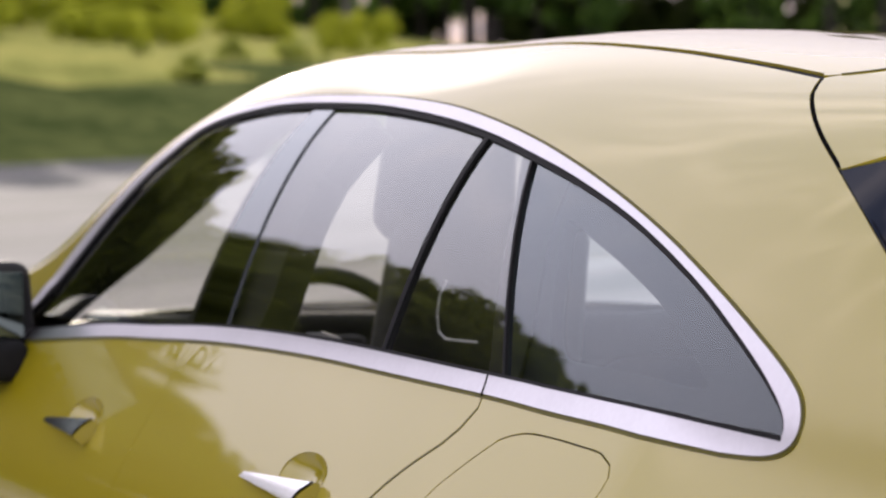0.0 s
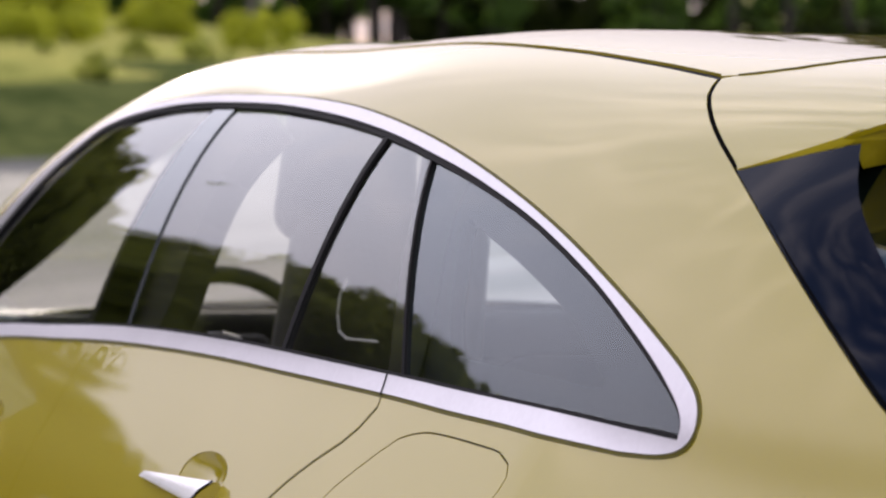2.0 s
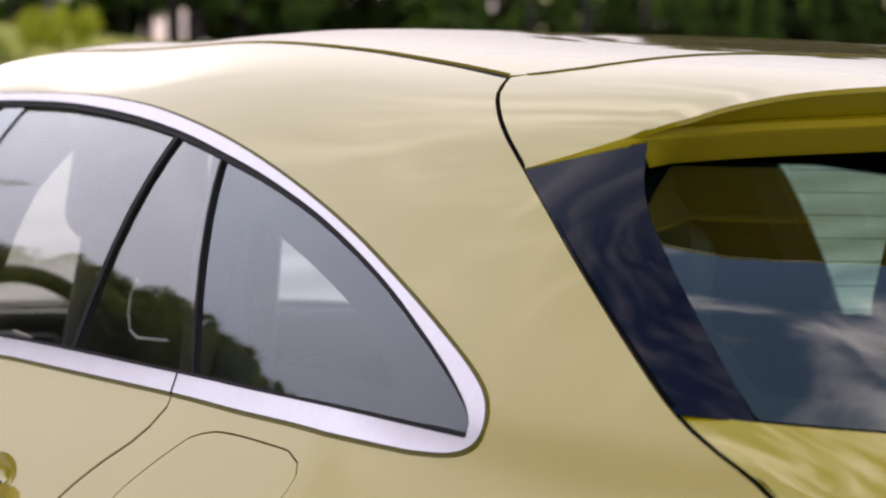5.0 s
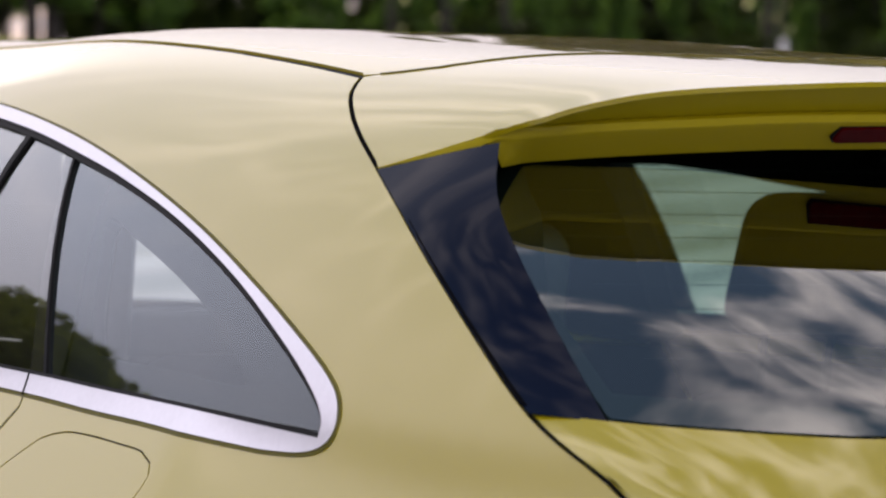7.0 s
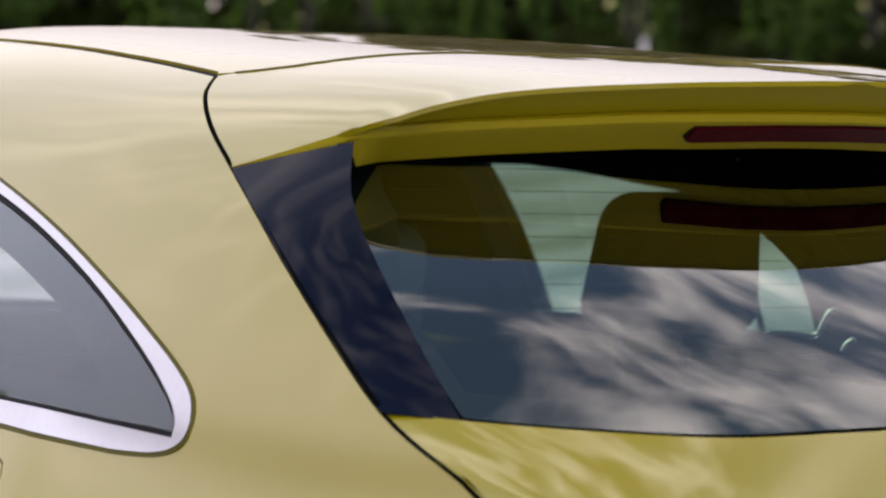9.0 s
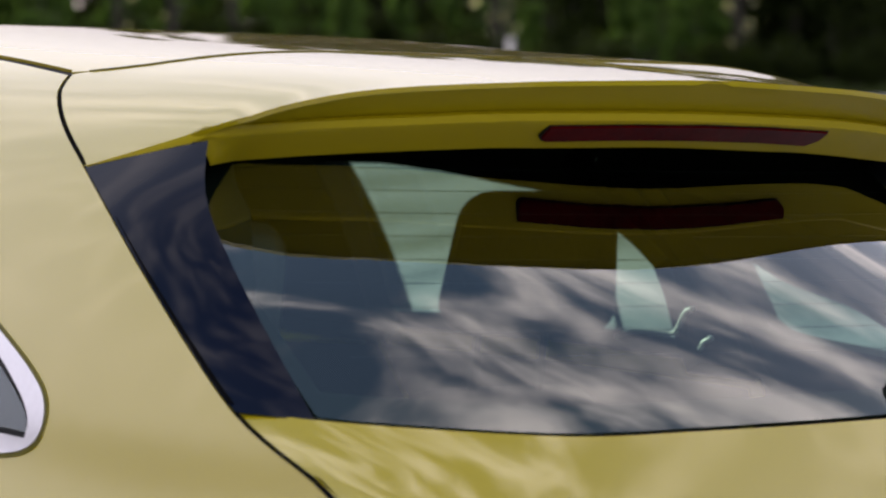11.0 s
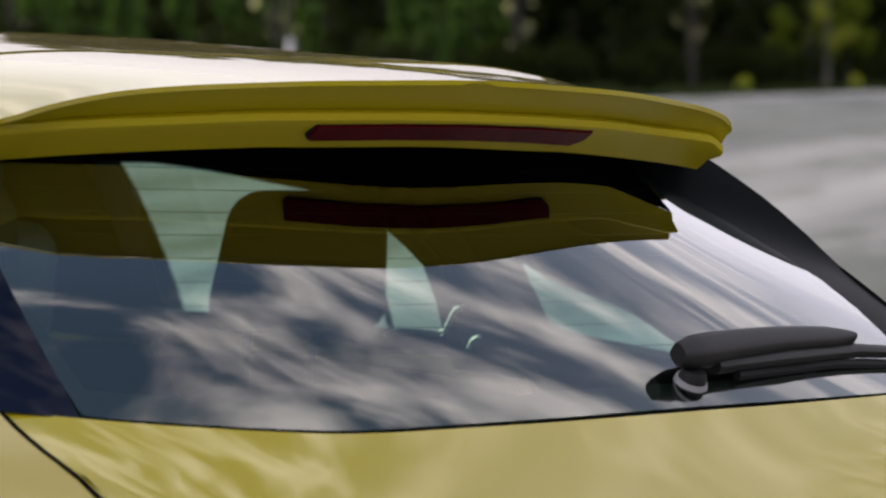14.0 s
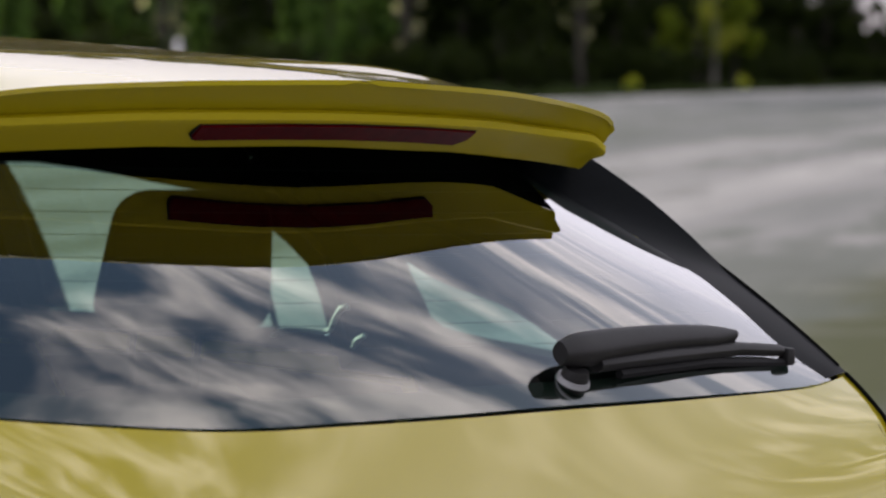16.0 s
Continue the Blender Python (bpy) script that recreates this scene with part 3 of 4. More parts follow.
def build_sides():
    arch_out, sill_out = curve_points(ARCH_OUT, .012), curve_points(SILL_OUT, .03)
    wheel = [(-1.03 - .36 * math.cos(a * math.pi / 16), -.68 + .36 * math.sin(a * math.pi / 16)) for a in range(17)]
    frame_loop = (run(DOOR_EDGE) + [(-1.392, -.68)] + wheel + [(-.6, -.68)] + run([(.02, -.68), (.02, -.66)]) + run(HATCH_EDGE) + run(DITCH) + [(-3.42, -.1), (-3.30, -.107)]
                  + arch_out[:-1] + [p for p in sill_out[:-1] if p[0] > -1.133])
    ring_out = run(ARCH_OUT, SILL_OUT, step=.008)
    arch = len(run(ARCH_IN, step=.008))
    inner_ring = run(ARCH_IN, SILL_IN, step=.008)
    moved = shrink(inner_ring, -.003)
    ring_in = []                                  # the metal ends short of the glass round the arch
    for k, (p, q) in enumerate(zip(inner_ring, moved)):
        w = max(0.0, min(1.0, k / arch / .12, (1 - k / arch) / .04))
        ring_in.append((p[0] + (q[0] - p[0]) * w, p[1] + (q[1] - p[1]) * w))
    seal_in = [p for k, p in enumerate(shrink(inner_ring, .0055)) if k % 2 == 0]
    front_low = [(-2.2505, -.0345)] + [p for p in sill_out if p[0] < -2.26]
    rear_low = [p for p in sill_out if -2.24 < p[0] < -1.134] + [(-2.2495, -.0345)]
    front_door = front_low + [(-3.30, -.108), (-3.35, -.2), (-3.36, -.66), (-2.2505, -.66)]
    rear_door = [(-1.134, -.0205)] + rear_low + [(-2.2495, -.66)] + [p for p in reversed(run(DOOR_EDGE))]
    fuel = loop_points(FUEL, .02)
    for surf, flip, near in ((skin, False, True), (far_skin, True, False)):
        holes = [fuel] if near else []
        frame_ob = part("side_panel", panel_mesh(surf, [shrink(frame_loop, .002)] + holes, .03 if near else .045, .012, 0, flip), PAINT, car, "yellow lacquered rear quarter and roof rail")
        part("pillar_lining", panel_mesh(surf, [frame_loop], .09, 0, -.03, flip), TRIM, frame_ob, "dark cabin pillar lining")
        if near:
            part("fuel_flap", panel_mesh(surf, [shrink(fuel, .0022)], .04, .012, 0, flip), PAINT, car, "yellow fuel flap with a thin shut line")
            part("fuel_flap_recess", panel_mesh(surf, [shrink(fuel, -.01)], .06, 0, -.006, flip), GAP_OLIVE, car)
        for nm, lp, hd in (("front_door", front_door, HANDLES[1]), ("rear_door", rear_door, HANDLES[0])):
            d = part(nm, panel_mesh(surf, [shrink(lp, .0003)] + ([handle_bowl(*hd[2])] if near else []), .045, .001, 0, flip), PAINT, car, "yellow lacquered door skin")
            part("door_lining", panel_mesh(surf, [shrink(lp, .01)], .09, 0, -.05, flip), TRIM, d, "dark door card")
        edge = run(DOOR_EDGE)
        part("door_gap", panel_mesh(surf, [[(x + .0012, v - .0008) for x, v in edge] + [(x - .0018, v + .0012) for x, v in reversed(edge)]], .03, .004, .0006, flip), GAP_OLIVE, car, "thin shut line at the rear door's edge")
        seam = [Vector(eased(surf)(-1.139 + .010 * k / 4, .004 - .025 * k / 4)) + Vector((0, .0035 if flip else -.0035, 0)) for k in range(5)]
        part("trim_joint", tube_mesh(seam, .0014, 5), RUBBER, car)
        part("window_trim", panel_mesh(eased(surf), [ring_out, ring_in], .010, .012, .003, flip), ALU, car, "satin aluminium window surround")
        part("trim_underlay", panel_mesh(surf, [shrink(ring_out, -.006), shrink(ring_in, .004)], .03, 0, -.009, flip), RUBBER, car)
        part("trim_gasket", panel_mesh(eased(surf), [shrink(ring_out, -.0045), shrink(ring_out, .001)], .012, .004, .0012, flip), GAP_OLIVE, car, "dark gap line round the window trim")
        part("window_seal", panel_mesh(surf, [ring_in, seal_in], .02, .006, -.001, flip), RUBBER, car, "black rubber window seal")
        part("centre_pillar_lining", panel_mesh(surf, [[(-2.36, .41), (-2.065, .40), (-2.092, .278), (-2.083, .192), (-2.065, .119), (-2.055, .052), (-2.075, -.02), (-2.39, -.035)] if near else [(-2.60, .39), (-2.17, .385), (-2.205, -.03), (-2.66, -.035)]], .05, .05, -.022, flip), TRIM, car, "dark centre pillar lining")
        part("rear_pillar_lining", panel_mesh(surf, [([(-1.42, .35), (-1.34, .26), (-1.19, -.01)] if near else [(-1.42, .35), (-1.38, .245), (-1.32, .20), (-1.28, .16), (-1.275, .10), (-1.28, -.015)]) + [(-1.10, -.015), (-1.13, .10), (-1.2, .243), (-1.22, .31)]], .05, .03, -.026, flip), TRIM, car, "dark rear pillar lining")
        sgn = -1 if near else 1
        outer = curve_points([(-3.40, -.12), (-3.32, .02), (-3.1, .20), (-2.9, .33), (-2.7, .40), (-2.5, .415)], .05)
        inner = curve_points([(-3.60, .80, .80), (-3.45, .74, .92), (-3.2, .655, 1.06), (-2.95, .56, 1.22), (-2.75, .50, 1.32), (-2.5, .47, 1.36)], .04)
        na = 16

        def wedge(i, j):
            o = Vector(surf(*outer[round(i / na * (len(outer) - 1))])) + Vector((0, -sgn * .03, -.01))
            q = inner[round(i / na * (len(inner) - 1))]
            return o.lerp(Vector((q[0], sgn * q[1], q[2])), j / 4) + Vector((0, 0, .01 * math.sin(math.pi * j / 4)))
        part("windscreen_pillar_lining", grid_mesh(wedge, na + 1, 5), TRIM, car, "dark windscreen pillar lining")
        if not near:
            part("roof_side_lining", panel_mesh(surf, [[(-2.2, .33), (-1.98, .329), (-1.82, .314), (-1.66, .293), (-1.52, .281), (-1.44, .268), (-1.37, .262), (-1.33, .45), (-2.2, .45)]], .05, .02, -.03, flip), TRIM, car, "dark roof lining over the far doors")
        opening = loop_points([(-1.04, .19), (-1.03, .10), (-1.0, .06), (-.82, .047), (-.655, .045), (-.714, .088), (-.802, .125), (-.944, .155)] if not near else [(-1.167, .243), (-1.13, .17), (-1.091, .101), (-1.05, .057), (-.996, .049), (-.82, .047), (-.655, .045), (-.714, .088), (-.802, .135), (-.944, .185), (-1.08, .223)], .02)
        rear_part = clip(shrink(ring_out, -.01), (-1.305, .31), (-1.104, .005), 1)
        part("quarter_lining", panel_mesh(surf, [rear_part, opening], .05, .02, -.03, flip), TRIM, car, "dark trim round the quarter window")
        # panes and posts, front to rear
        b1, b2, c1, c2, q1, q2 = (((-2.288, .377), (-2.316, -.017)), ((-2.197, .381), (-2.161, -.007)), ((-1.507, .332), (-1.516, .006)), ((-1.491, .335), (-1.503, .005)), ((-1.311, .311), (-1.110, .005)), ((-1.304, .311), (-1.103, .005)))
        cuts = [("front_door_glass", SIDE_GLASS, None, b1, -.007), ("pillar_cover", PILLAR_GLOSS, b1, b2, -.004), ("rear_door_glass", SIDE_GLASS, b2, c1, -.007), ("window_post", RUBBER, c1, c2, -.002),
                ("fixed_door_glass", SIDE_GLASS, c2, q1, -.007), ("window_post", RUBBER, q1, q2, -.002), ("quarter_glass", QUARTER_GLASS, q2, None, -.007)]
        for nm, mat, lo, hi, off in cuts:
            lp = seal_in
            if lo:
                lp = clip(lp, lo[0], lo[1], 1)
            if hi:
                lp = clip(lp, hi[0], hi[1], -1)
            ob = part(nm, panel_mesh(straight(surf), [lp], .02 if near else .05, .004, off, flip), mat, car)
            if "glass" in nm:
                ob.visible_shadow = False


def build_top():
    """Roof, windscreen, hatch top: right and left halves in one mesh each."""
    def both(name, loop, mat, step, parent, off=0.0, thick=.01, label="", fn=skin):
        bm = panel_mesh(fn, [loop], step, thick, off)
        other = bm.copy()
        bmesh.ops.scale(other, vec=(1, -1, 1), verts=other.verts)
        bmesh.ops.reverse_faces(other, faces=other.faces)
        tmp = bpy.data.meshes.new("tmp")
        other.to_mesh(tmp)
        other.free()
        bm.from_mesh(tmp)
        bpy.data.meshes.remove(tmp)
        bmesh.ops.remove_doubles(bm, verts=bm.verts, dist=.0006)
        return part(name, bm, mat, parent, label)
    header = [(-2.74, .556), (-2.84, .75), (-2.88, MID)]
    ditch = [p for p in run(DITCH) if p[0] > -2.74]
    roof_loop = [(-.814, .523)] + [(x, v + .012) for x, v in ditch[1:]] + curve_points(header, .05) + [(x - .006, v) for x, v in reversed(curve_points(HATCH_FRONT, .04)[1:])]
    both("roof_panel", roof_loop, PAINT, .06, car, label="yellow roof skin under bright sky sheen")
    both("headlining", [(x, v) for x, v in roof_loop], TRIM, .12, car, -.035, 0, "dark roof lining")
    for surf, flip in ((skin, False), (far_skin, True)):
        part("roof_moulding", panel_mesh(surf, [ditch + [(x, v + .011) for x, v in reversed(ditch)]], .03, .008, -.004 if not flip else .004, flip), RUBBER, car, "thin black roof moulding")
    cross = curve_points(HATCH_FRONT, .04)[1:]
    both("roof_seam", [(x - .0075, v) for x, v in cross] + [(x + .001, v) for x, v in reversed(cross)], GAP_OLIVE, .03, car, .0014, .004, "dark seam between roof and tailgate")
    screen = [p for p in run(DITCH) if p[0] <= -2.74 and p[1] > .02 and p[0] > -3.375] + [(-3.44, .05), (-3.44, MID)] + list(reversed(curve_points(header, .05)[1:]))
    ob = both("windscreen", screen, SCREEN_GLASS, .09, car, -.004, .004)
    ob.visible_shadow = False

    # hatch top, drawn down to the spoiler's lip
    halves = []
    for s in (-1, 1):
        def hatch_skin(x, v):
            px, py, pz = skin(x, v)
            y = abs(py)
            end = .56 if s < 0 else .54
            if y < end:
                xe = lip_x(s * y)
                t = max(0.0, min(1.0, (x + .62) / (xe + .62)))
                pz += t * t * (smooth_table(LIP if s < 0 else LIP_FAR, y) - skin_z(xe, y)) * min(1.0, (end - y) / .03)
                if s > 0:
                    pz -= .04 * t * (1 - t) * min(1.0, y / .3)
            return (px, s * y, pz)
        rim = [(lip_x(s * y), v_of(lip_x(s * y), y)) for y in (.634 * (1 - (1 - k / 40) ** 1.6) for k in range(41))]
        top = [(x + .005, v + .002) for x, v in curve_points(HATCH_EDGE, .02) if v > .352] + curve_points(HATCH_FRONT, .04)[1:] + rim[:-1]
        halves.append(panel_mesh(hatch_skin, [top], .035, .006, 0, s > 0))
    tmp = bpy.data.meshes.new("tmp")
    halves[1].to_mesh(tmp)
    halves[1].free()
    halves[0].from_mesh(tmp)
    bpy.data.meshes.remove(tmp)
    bmesh.ops.remove_doubles(halves[0], verts=halves[0].verts, dist=.0006)
    part("hatch_top", halves[0], PAINT, hatch, "yellow top of the tailgate")


hatch = new("tailgate")
hatch.parent = car


def overhang(y):
    """How far the spoiler's lower edge lies ahead of its lip."""
    if y < 0:
        return .088 * max(0.0, min(1.0, (.575 + y) / .07))
    return .088 - .029 * max(0.0, min(1.0, (y - .36) / .14))


BOTTOM = ((-.74, 1.054), (-.70, 1.0485), (-.62, 1.039), (-.53, 1.031), (-.37, 1.0204), (-.295, 1.019), (-.205, 1.021), (-.058, 1.0239), (.08, 1.0273), (.17, 1.029), (.27, 1.030), (.37, 1.031), (.48, 1.0315), (.58, 1.0327), (.65, 1.038), (.74, 1.05))


def build_hatch():
    ys = [-.632 + 1.10 * i / 80 for i in range(81)] + [.475, .482, .488, .494, .499, .503, .506, .508]

    def section(y):
        a = abs(y)
        x = lip_x(y)
        if a > .56:
            k = (a - .56) / .072
            zl = zr = skin_z(x, y) + .001
            zd = zl - .0175 * (1 - k) - .002
        else:
            zl, zr, zd = smooth_table(LIP if y < 0 else LIP_FAR, a), smooth_table(RIDGE if y < 0 else RIDGE_FAR, a), smooth_table(LOW, a)
        full = max(0.0, min(1.0, (.545 - a) / .10)) if y < 0 else 1.0
        lean = overhang(y)
        xr, xd = x - (.52 - .22 * max(0.0, min(1.0, (y - .36) / .14))) * lean, x - lean          # the ridge and the lower edge lie ahead of the lip
        k = min(1.0, max(0.0, (.56 - a) / .02)) if y < 0 else 1.0
        return [(x - .012, zl - .0005), (x - .004, zl), (x, zl - .003 * full), (x - .004 * full, zl - .006 * full), (x + (xr - x) * .4 - .004 * full, zl + (zr - zl) * .45),
                (x + (xr - x) * .8 - .004 * full, zl + (zr - zl) * .82), (xr - .005 * full, zr + .0025 * full), (xr - .001 * full, zr + .0004), (xr + .002 * full, zr - .0012), (xr + .0016 * full, zr - .0095),
                (xr - .0006, zr - .0112), (xr - .003, zr - .0135), (xr + (xd - xr) * .62 - .003 * k, zd + (zr - zd) * .40), (xd - .002 * k, zd + .003), (xd - .008 * k, zd)]
    rows = [section(y) for y in ys]
    bm = grid_mesh(lambda i, j: Vector((rows[i][j][0], ys[i], rows[i][j][1])), len(ys), len(rows[0]))
    bm.faces.new([bm.verts.new((x, ys[-1], z)) for x, z in rows[-1]])
    sp = part("spoiler", bm, SPOILER_PAINT, hatch, "yellow roof spoiler with a stepped trailing edge")
    mid = [(y, r[-1]) for y, r in zip(ys, rows) if abs(y) < .61]

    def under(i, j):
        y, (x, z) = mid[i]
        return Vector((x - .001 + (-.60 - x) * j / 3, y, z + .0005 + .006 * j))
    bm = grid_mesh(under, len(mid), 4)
    # coloured black outright, so that the rear window mirrors a dark band
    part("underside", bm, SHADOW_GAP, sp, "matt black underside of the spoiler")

    # brake light in the spoiler's lower face
    def strip(y, z):
        a = abs(y)
        zr, zd = smooth_table(RIDGE, a), smooth_table(LOW, a)
        t = (zr - .0135 - z) / (zr - .0135 - zd)
        return (lip_x(y) - overhang(y) * (.53 + .47 * t) - .004, y, z)
    lens = [(-.206, 1.3405), (-.1, 1.3435), (0, 1.3445), (.1, 1.3435), (.206, 1.3405), (.203, 1.331), (.186, 1.3245), (.1, 1.3275), (0, 1.3285), (-.1, 1.3275), (-.2, 1.3245), (-.206, 1.328)]
    lens = [(y + .026, z) for y, z in lens]
    big = [(y * 1.012, 1.334 + (z - 1.334) * 1.13) for y, z in lens]
    br = part("brake_light", panel_mesh(strip, [lens], .02, .006, .004), LENS, hatch, "dark red brake light strip")
    part("bezel", panel_mesh(strip, [big], .02, .004, .0015), RUBBER, br, "black bezel")

    # rear window
    def bottom(y):
        return smooth_table(BOTTOM, y)
    side = [(y + .012, z) for z, y in SIDE_EDGE[1:]]
    near_side = [(-smooth_table(FIN_EDGE, z) + .002, z) for z in (1.045, 1.08, 1.12, 1.16, 1.2, 1.24, 1.27, 1.295, 1.33)]
    pane = ([(-.606 + 1.246 * i / 30, bottom(-.606 + 1.246 * i / 30) + .003) for i in range(31)] + curve_points(side, .02)
            + [(.477 - 1.037 * i / 20, 1.33) for i in range(1, 20)] + list(reversed(curve_points(near_side, .02))))
    ob = part("rear_window", panel_mesh(rear_pane, [pane], .025, .004), REAR_GLASS, hatch, "tinted green heated rear window")
    ob.visible_shadow = False
    # blacked-out border of the pane, behind it
    inner = [(y * (.965 - .10 * max(0.0, min(1.0, (z - 1.14) / .1))), 1.055 + (z - 1.0255) * (1.322 - 1.055) / (1.33 - 1.0255)) for y, z in pane]
    part("window_border", panel_mesh(rear_pane, [shrink(pane, .002), inner], .04, 0, -.006), TRIM, ob, "black printed border")
    for k in range(9):
        z = 1.10 + k * .024
        pts = [Vector(rear_pane(-.53 + 1.06 * i / 24, z)) + Vector((-.006, 0, -.004)) for i in range(25)]
        part("heating_wire", tube_mesh(pts, .00035, 4), RUBBER, ob)

    # side fins beside the window
    seam = curve_points([(-.55, .35), (-.437, .287), (-.311, .208), (-.197, .13), (-.098, .059)], .03)
    far_seam = curve_points([(-.50, .392), (-.455, .352), (-.42, .322), (-.36, .262), (-.305, .205), (-.197, .130), (-.098, .059)], .03)
    n = min(len(seam), len(far_seam))
    seam, far_seam = ([c[round(k * (len(c) - 1) / (n - 1))] for k in range(n)] for c in (seam, far_seam))
    for s in (-1, 1):
        def inner_edge(i):
            z = 1.316 - (1.316 - (1.036 if s < 0 else 1.042)) * i / (n - 1)
            g = Vector(rear_pane(s * smooth_table(SIDE_EDGE if s > 0 else FIN_EDGE, z), z))
            return (Vector(tail(s * smooth_table(FIN_EDGE, z), z)) if s < 0 else g), g

        def fin(i, j):
            e = Vector(skin(*seam[i]) if s < 0 else far_skin(*far_seam[i]))
            r, g = inner_edge(i)
            k = min(j, 8) / 8
            p = e.lerp(r, k) + Vector((.5, s * .7, .4)) * .0015 * math.sin(math.pi * k)
            return p

        def back(i, j):
            r, g = inner_edge(i)
            return (r + Vector((-.001, -s * .0005, -.001))).lerp(g + Vector((-.02, s * .018, -.010)), j / 3)
        fo = part("side_fin", grid_mesh(fin, n, 9), GLOSS if s < 0 else SATIN, hatch, "black fin beside the rear window")
        part("fin_return", grid_mesh(back, n, 4), TRIM, fo, "matt black inner wall of the fin")

    # lower tailgate
    left = [skin(x, v) for x, v in curve_points([(-.098, .054), (-.034, .011), (.03, -.032), (.075, -.079), (.09, -.3), (.07, -.42)], .03)]
    m = len(left)

    def sheet(t, s):
        """The panel's surface: t down from the window, s across."""
        k = max(0, min(m - 2, int(t * (m - 1))))
        L = [p + (q - p) * (t * (m - 1) - k) for p, q in zip(left[k], left[k + 1])]
        d = .447 * t
        zc, xc, a = 1.017 - d, .028 + .49 * d - .42 * d * d, abs(s)
        return Vector((xc + (L[0] - xc) * a ** 2.3, s * (abs(L[1]) - .006), zc + (L[2] - zc) * a ** 2.2))

    def gate(i, j):
        s = -1 + 2 * j / 60
        t0 = 0.0
        for _ in range(12):                     # the row that meets the window's lower edge
            p = sheet(t0, s)
            t0 += (p.z - bottom(p.y) - .0005) / .5
        t = i / (m - 1)
        return sheet(t0 * (1 - t) + t, s)
    part("tailgate_panel", grid_mesh(gate, m, 61), PAINT, hatch, "yellow lacquered tailgate below the window")

    # a dark liner behind the gaps
    def liner(i, j):
        q = gate(i, j)
        return q - Vector((.03, 0, .012)) + Vector((0, .03 if q.y < 0 else -.03, 0)) * (1 if abs(q.y) > .5 else 0)
    part("tailgate_lining", grid_mesh(liner, m, 61), TRIM, hatch)


def build_hatch_seal():
    for surf, flip in ((skin, False), (far_skin, True)):
        e = [p for p in curve_points(HATCH_EDGE, .02) if p[1] > .062]
        # flat black strips along the shut line, standing in for the shade inside it
        bead = [(x - .001, v - .0005) for x, v in e] + [(x + .005, v + .002) for x, v in reversed(e)]
        part("gap_bead", panel_mesh(surf, [bead], .03, .004, -.0008, flip), SHADOW_GAP, hatch, "black bead laid in the hatch gap for its shade")
        strip = [(x - .03, v - .012) for x, v in e] + [(x + .006, v + .003) for x, v in reversed(e)]
        low = [p for p in curve_points(HATCH_EDGE, .02) if -.3 < p[1] < .062]
        part("gap_bead", panel_mesh(surf, [[(x - .0008, v - .0008) for x, v in low] + [(x + .0018, v + .0018) for x, v in reversed(low)]], .03, .004, .0006, flip), SHADOW_GAP, hatch)
        part("hatch_seal", panel_mesh(surf, [[(x - .03, v - .012) for x, v in low] + [(x + .0, v + .002) for x, v in reversed(low)]], .03, 0, -.014, flip), RUBBER, hatch)
        part("hatch_seal", panel_mesh(surf, [strip], .03, 0, -.014, flip), RUBBER, hatch, "black rubber seal in the hatch gap")


def build_wiper():
    w = new("rear_wiper")
    w.parent = hatch

    def on(y, z, lift):
        x, _, _ = tail(y, z)
        return Vector((x, y, z)) + Vector((.66, 0, .75)) * lift

    # cover: a rounded wedge tapering to its far end
    rings = []
    for k in range(15):
        t = k / 14
        y, z = .140 + .33 * t, 1.072 + .012 * math.sin(math.pi * t * .7)
        h = .021 * (.62 if k == 0 else .92 if k == 1 else 1) * (1 - .42 * t ** 1.6) * (1 if k < 13 else (.8 if k == 13 else .45))
        d = .017 * (.7 if k == 0 else 1) * (1 - .35 * t)
        c = on(y, z, .024 - .004 * t)
        up, out = Vector((-.75, 0, .66)), Vector((.66, 0, .75))
        rings.append([c + up * h * math.copysign(abs(math.cos(a)) ** .7, math.cos(a)) + out * d * math.copysign(abs(math.sin(a)) ** .7, math.sin(a)) for a in (q * math.tau / 14 for q in range(14))])
    bm = grid_mesh(lambda i, j: rings[i][j], 15, 14, wrap_b=True)
    bm.verts.ensure_lookup_table()
    bm.faces.new([bm.verts[j] for j in range(14)])
    bm.faces.new([bm.verts[14 * 14 + j] for j in range(14)])
    part("arm_cover", bm, PLASTIC, w, "matt black wiper arm cover")
    part("pivot", tube_mesh([on(.165, 1.058, -.012), on(.165, 1.06, .004), on(.165, 1.062, .012)], [.017, .017, .014], 20), PLASTIC, w)
    part("pivot_ring", tube_mesh([on(.165, 1.059, -.004), on(.165, 1.060, .002)], [.021, .019], 20), material("grey_ring", (.28, .28, .29), .35, grain=.2), w, "grey collar round the pivot")
    part("blade_carrier", tube_mesh([on(.20, 1.066, .012), on(.33, 1.070, .014), on(.47, 1.0735, .013), on(.555, 1.070, .011), on(.58, 1.067, .009)], [.012, .012, .011, .010, .007], 10, .8), PLASTIC, w)
    part("blade", tube_mesh([on(.24, 1.060, .003), on(.42, 1.066, .004), on(.572, 1.060, .004)], [.006, .006, .005], 6), RUBBER, w, "black rubber wiper blade")
    part("blade_clip", block_mesh((.02, .014, .022), Matrix.Translation(on(.572, 1.063, .010)), .004, 2), PLASTIC, w)


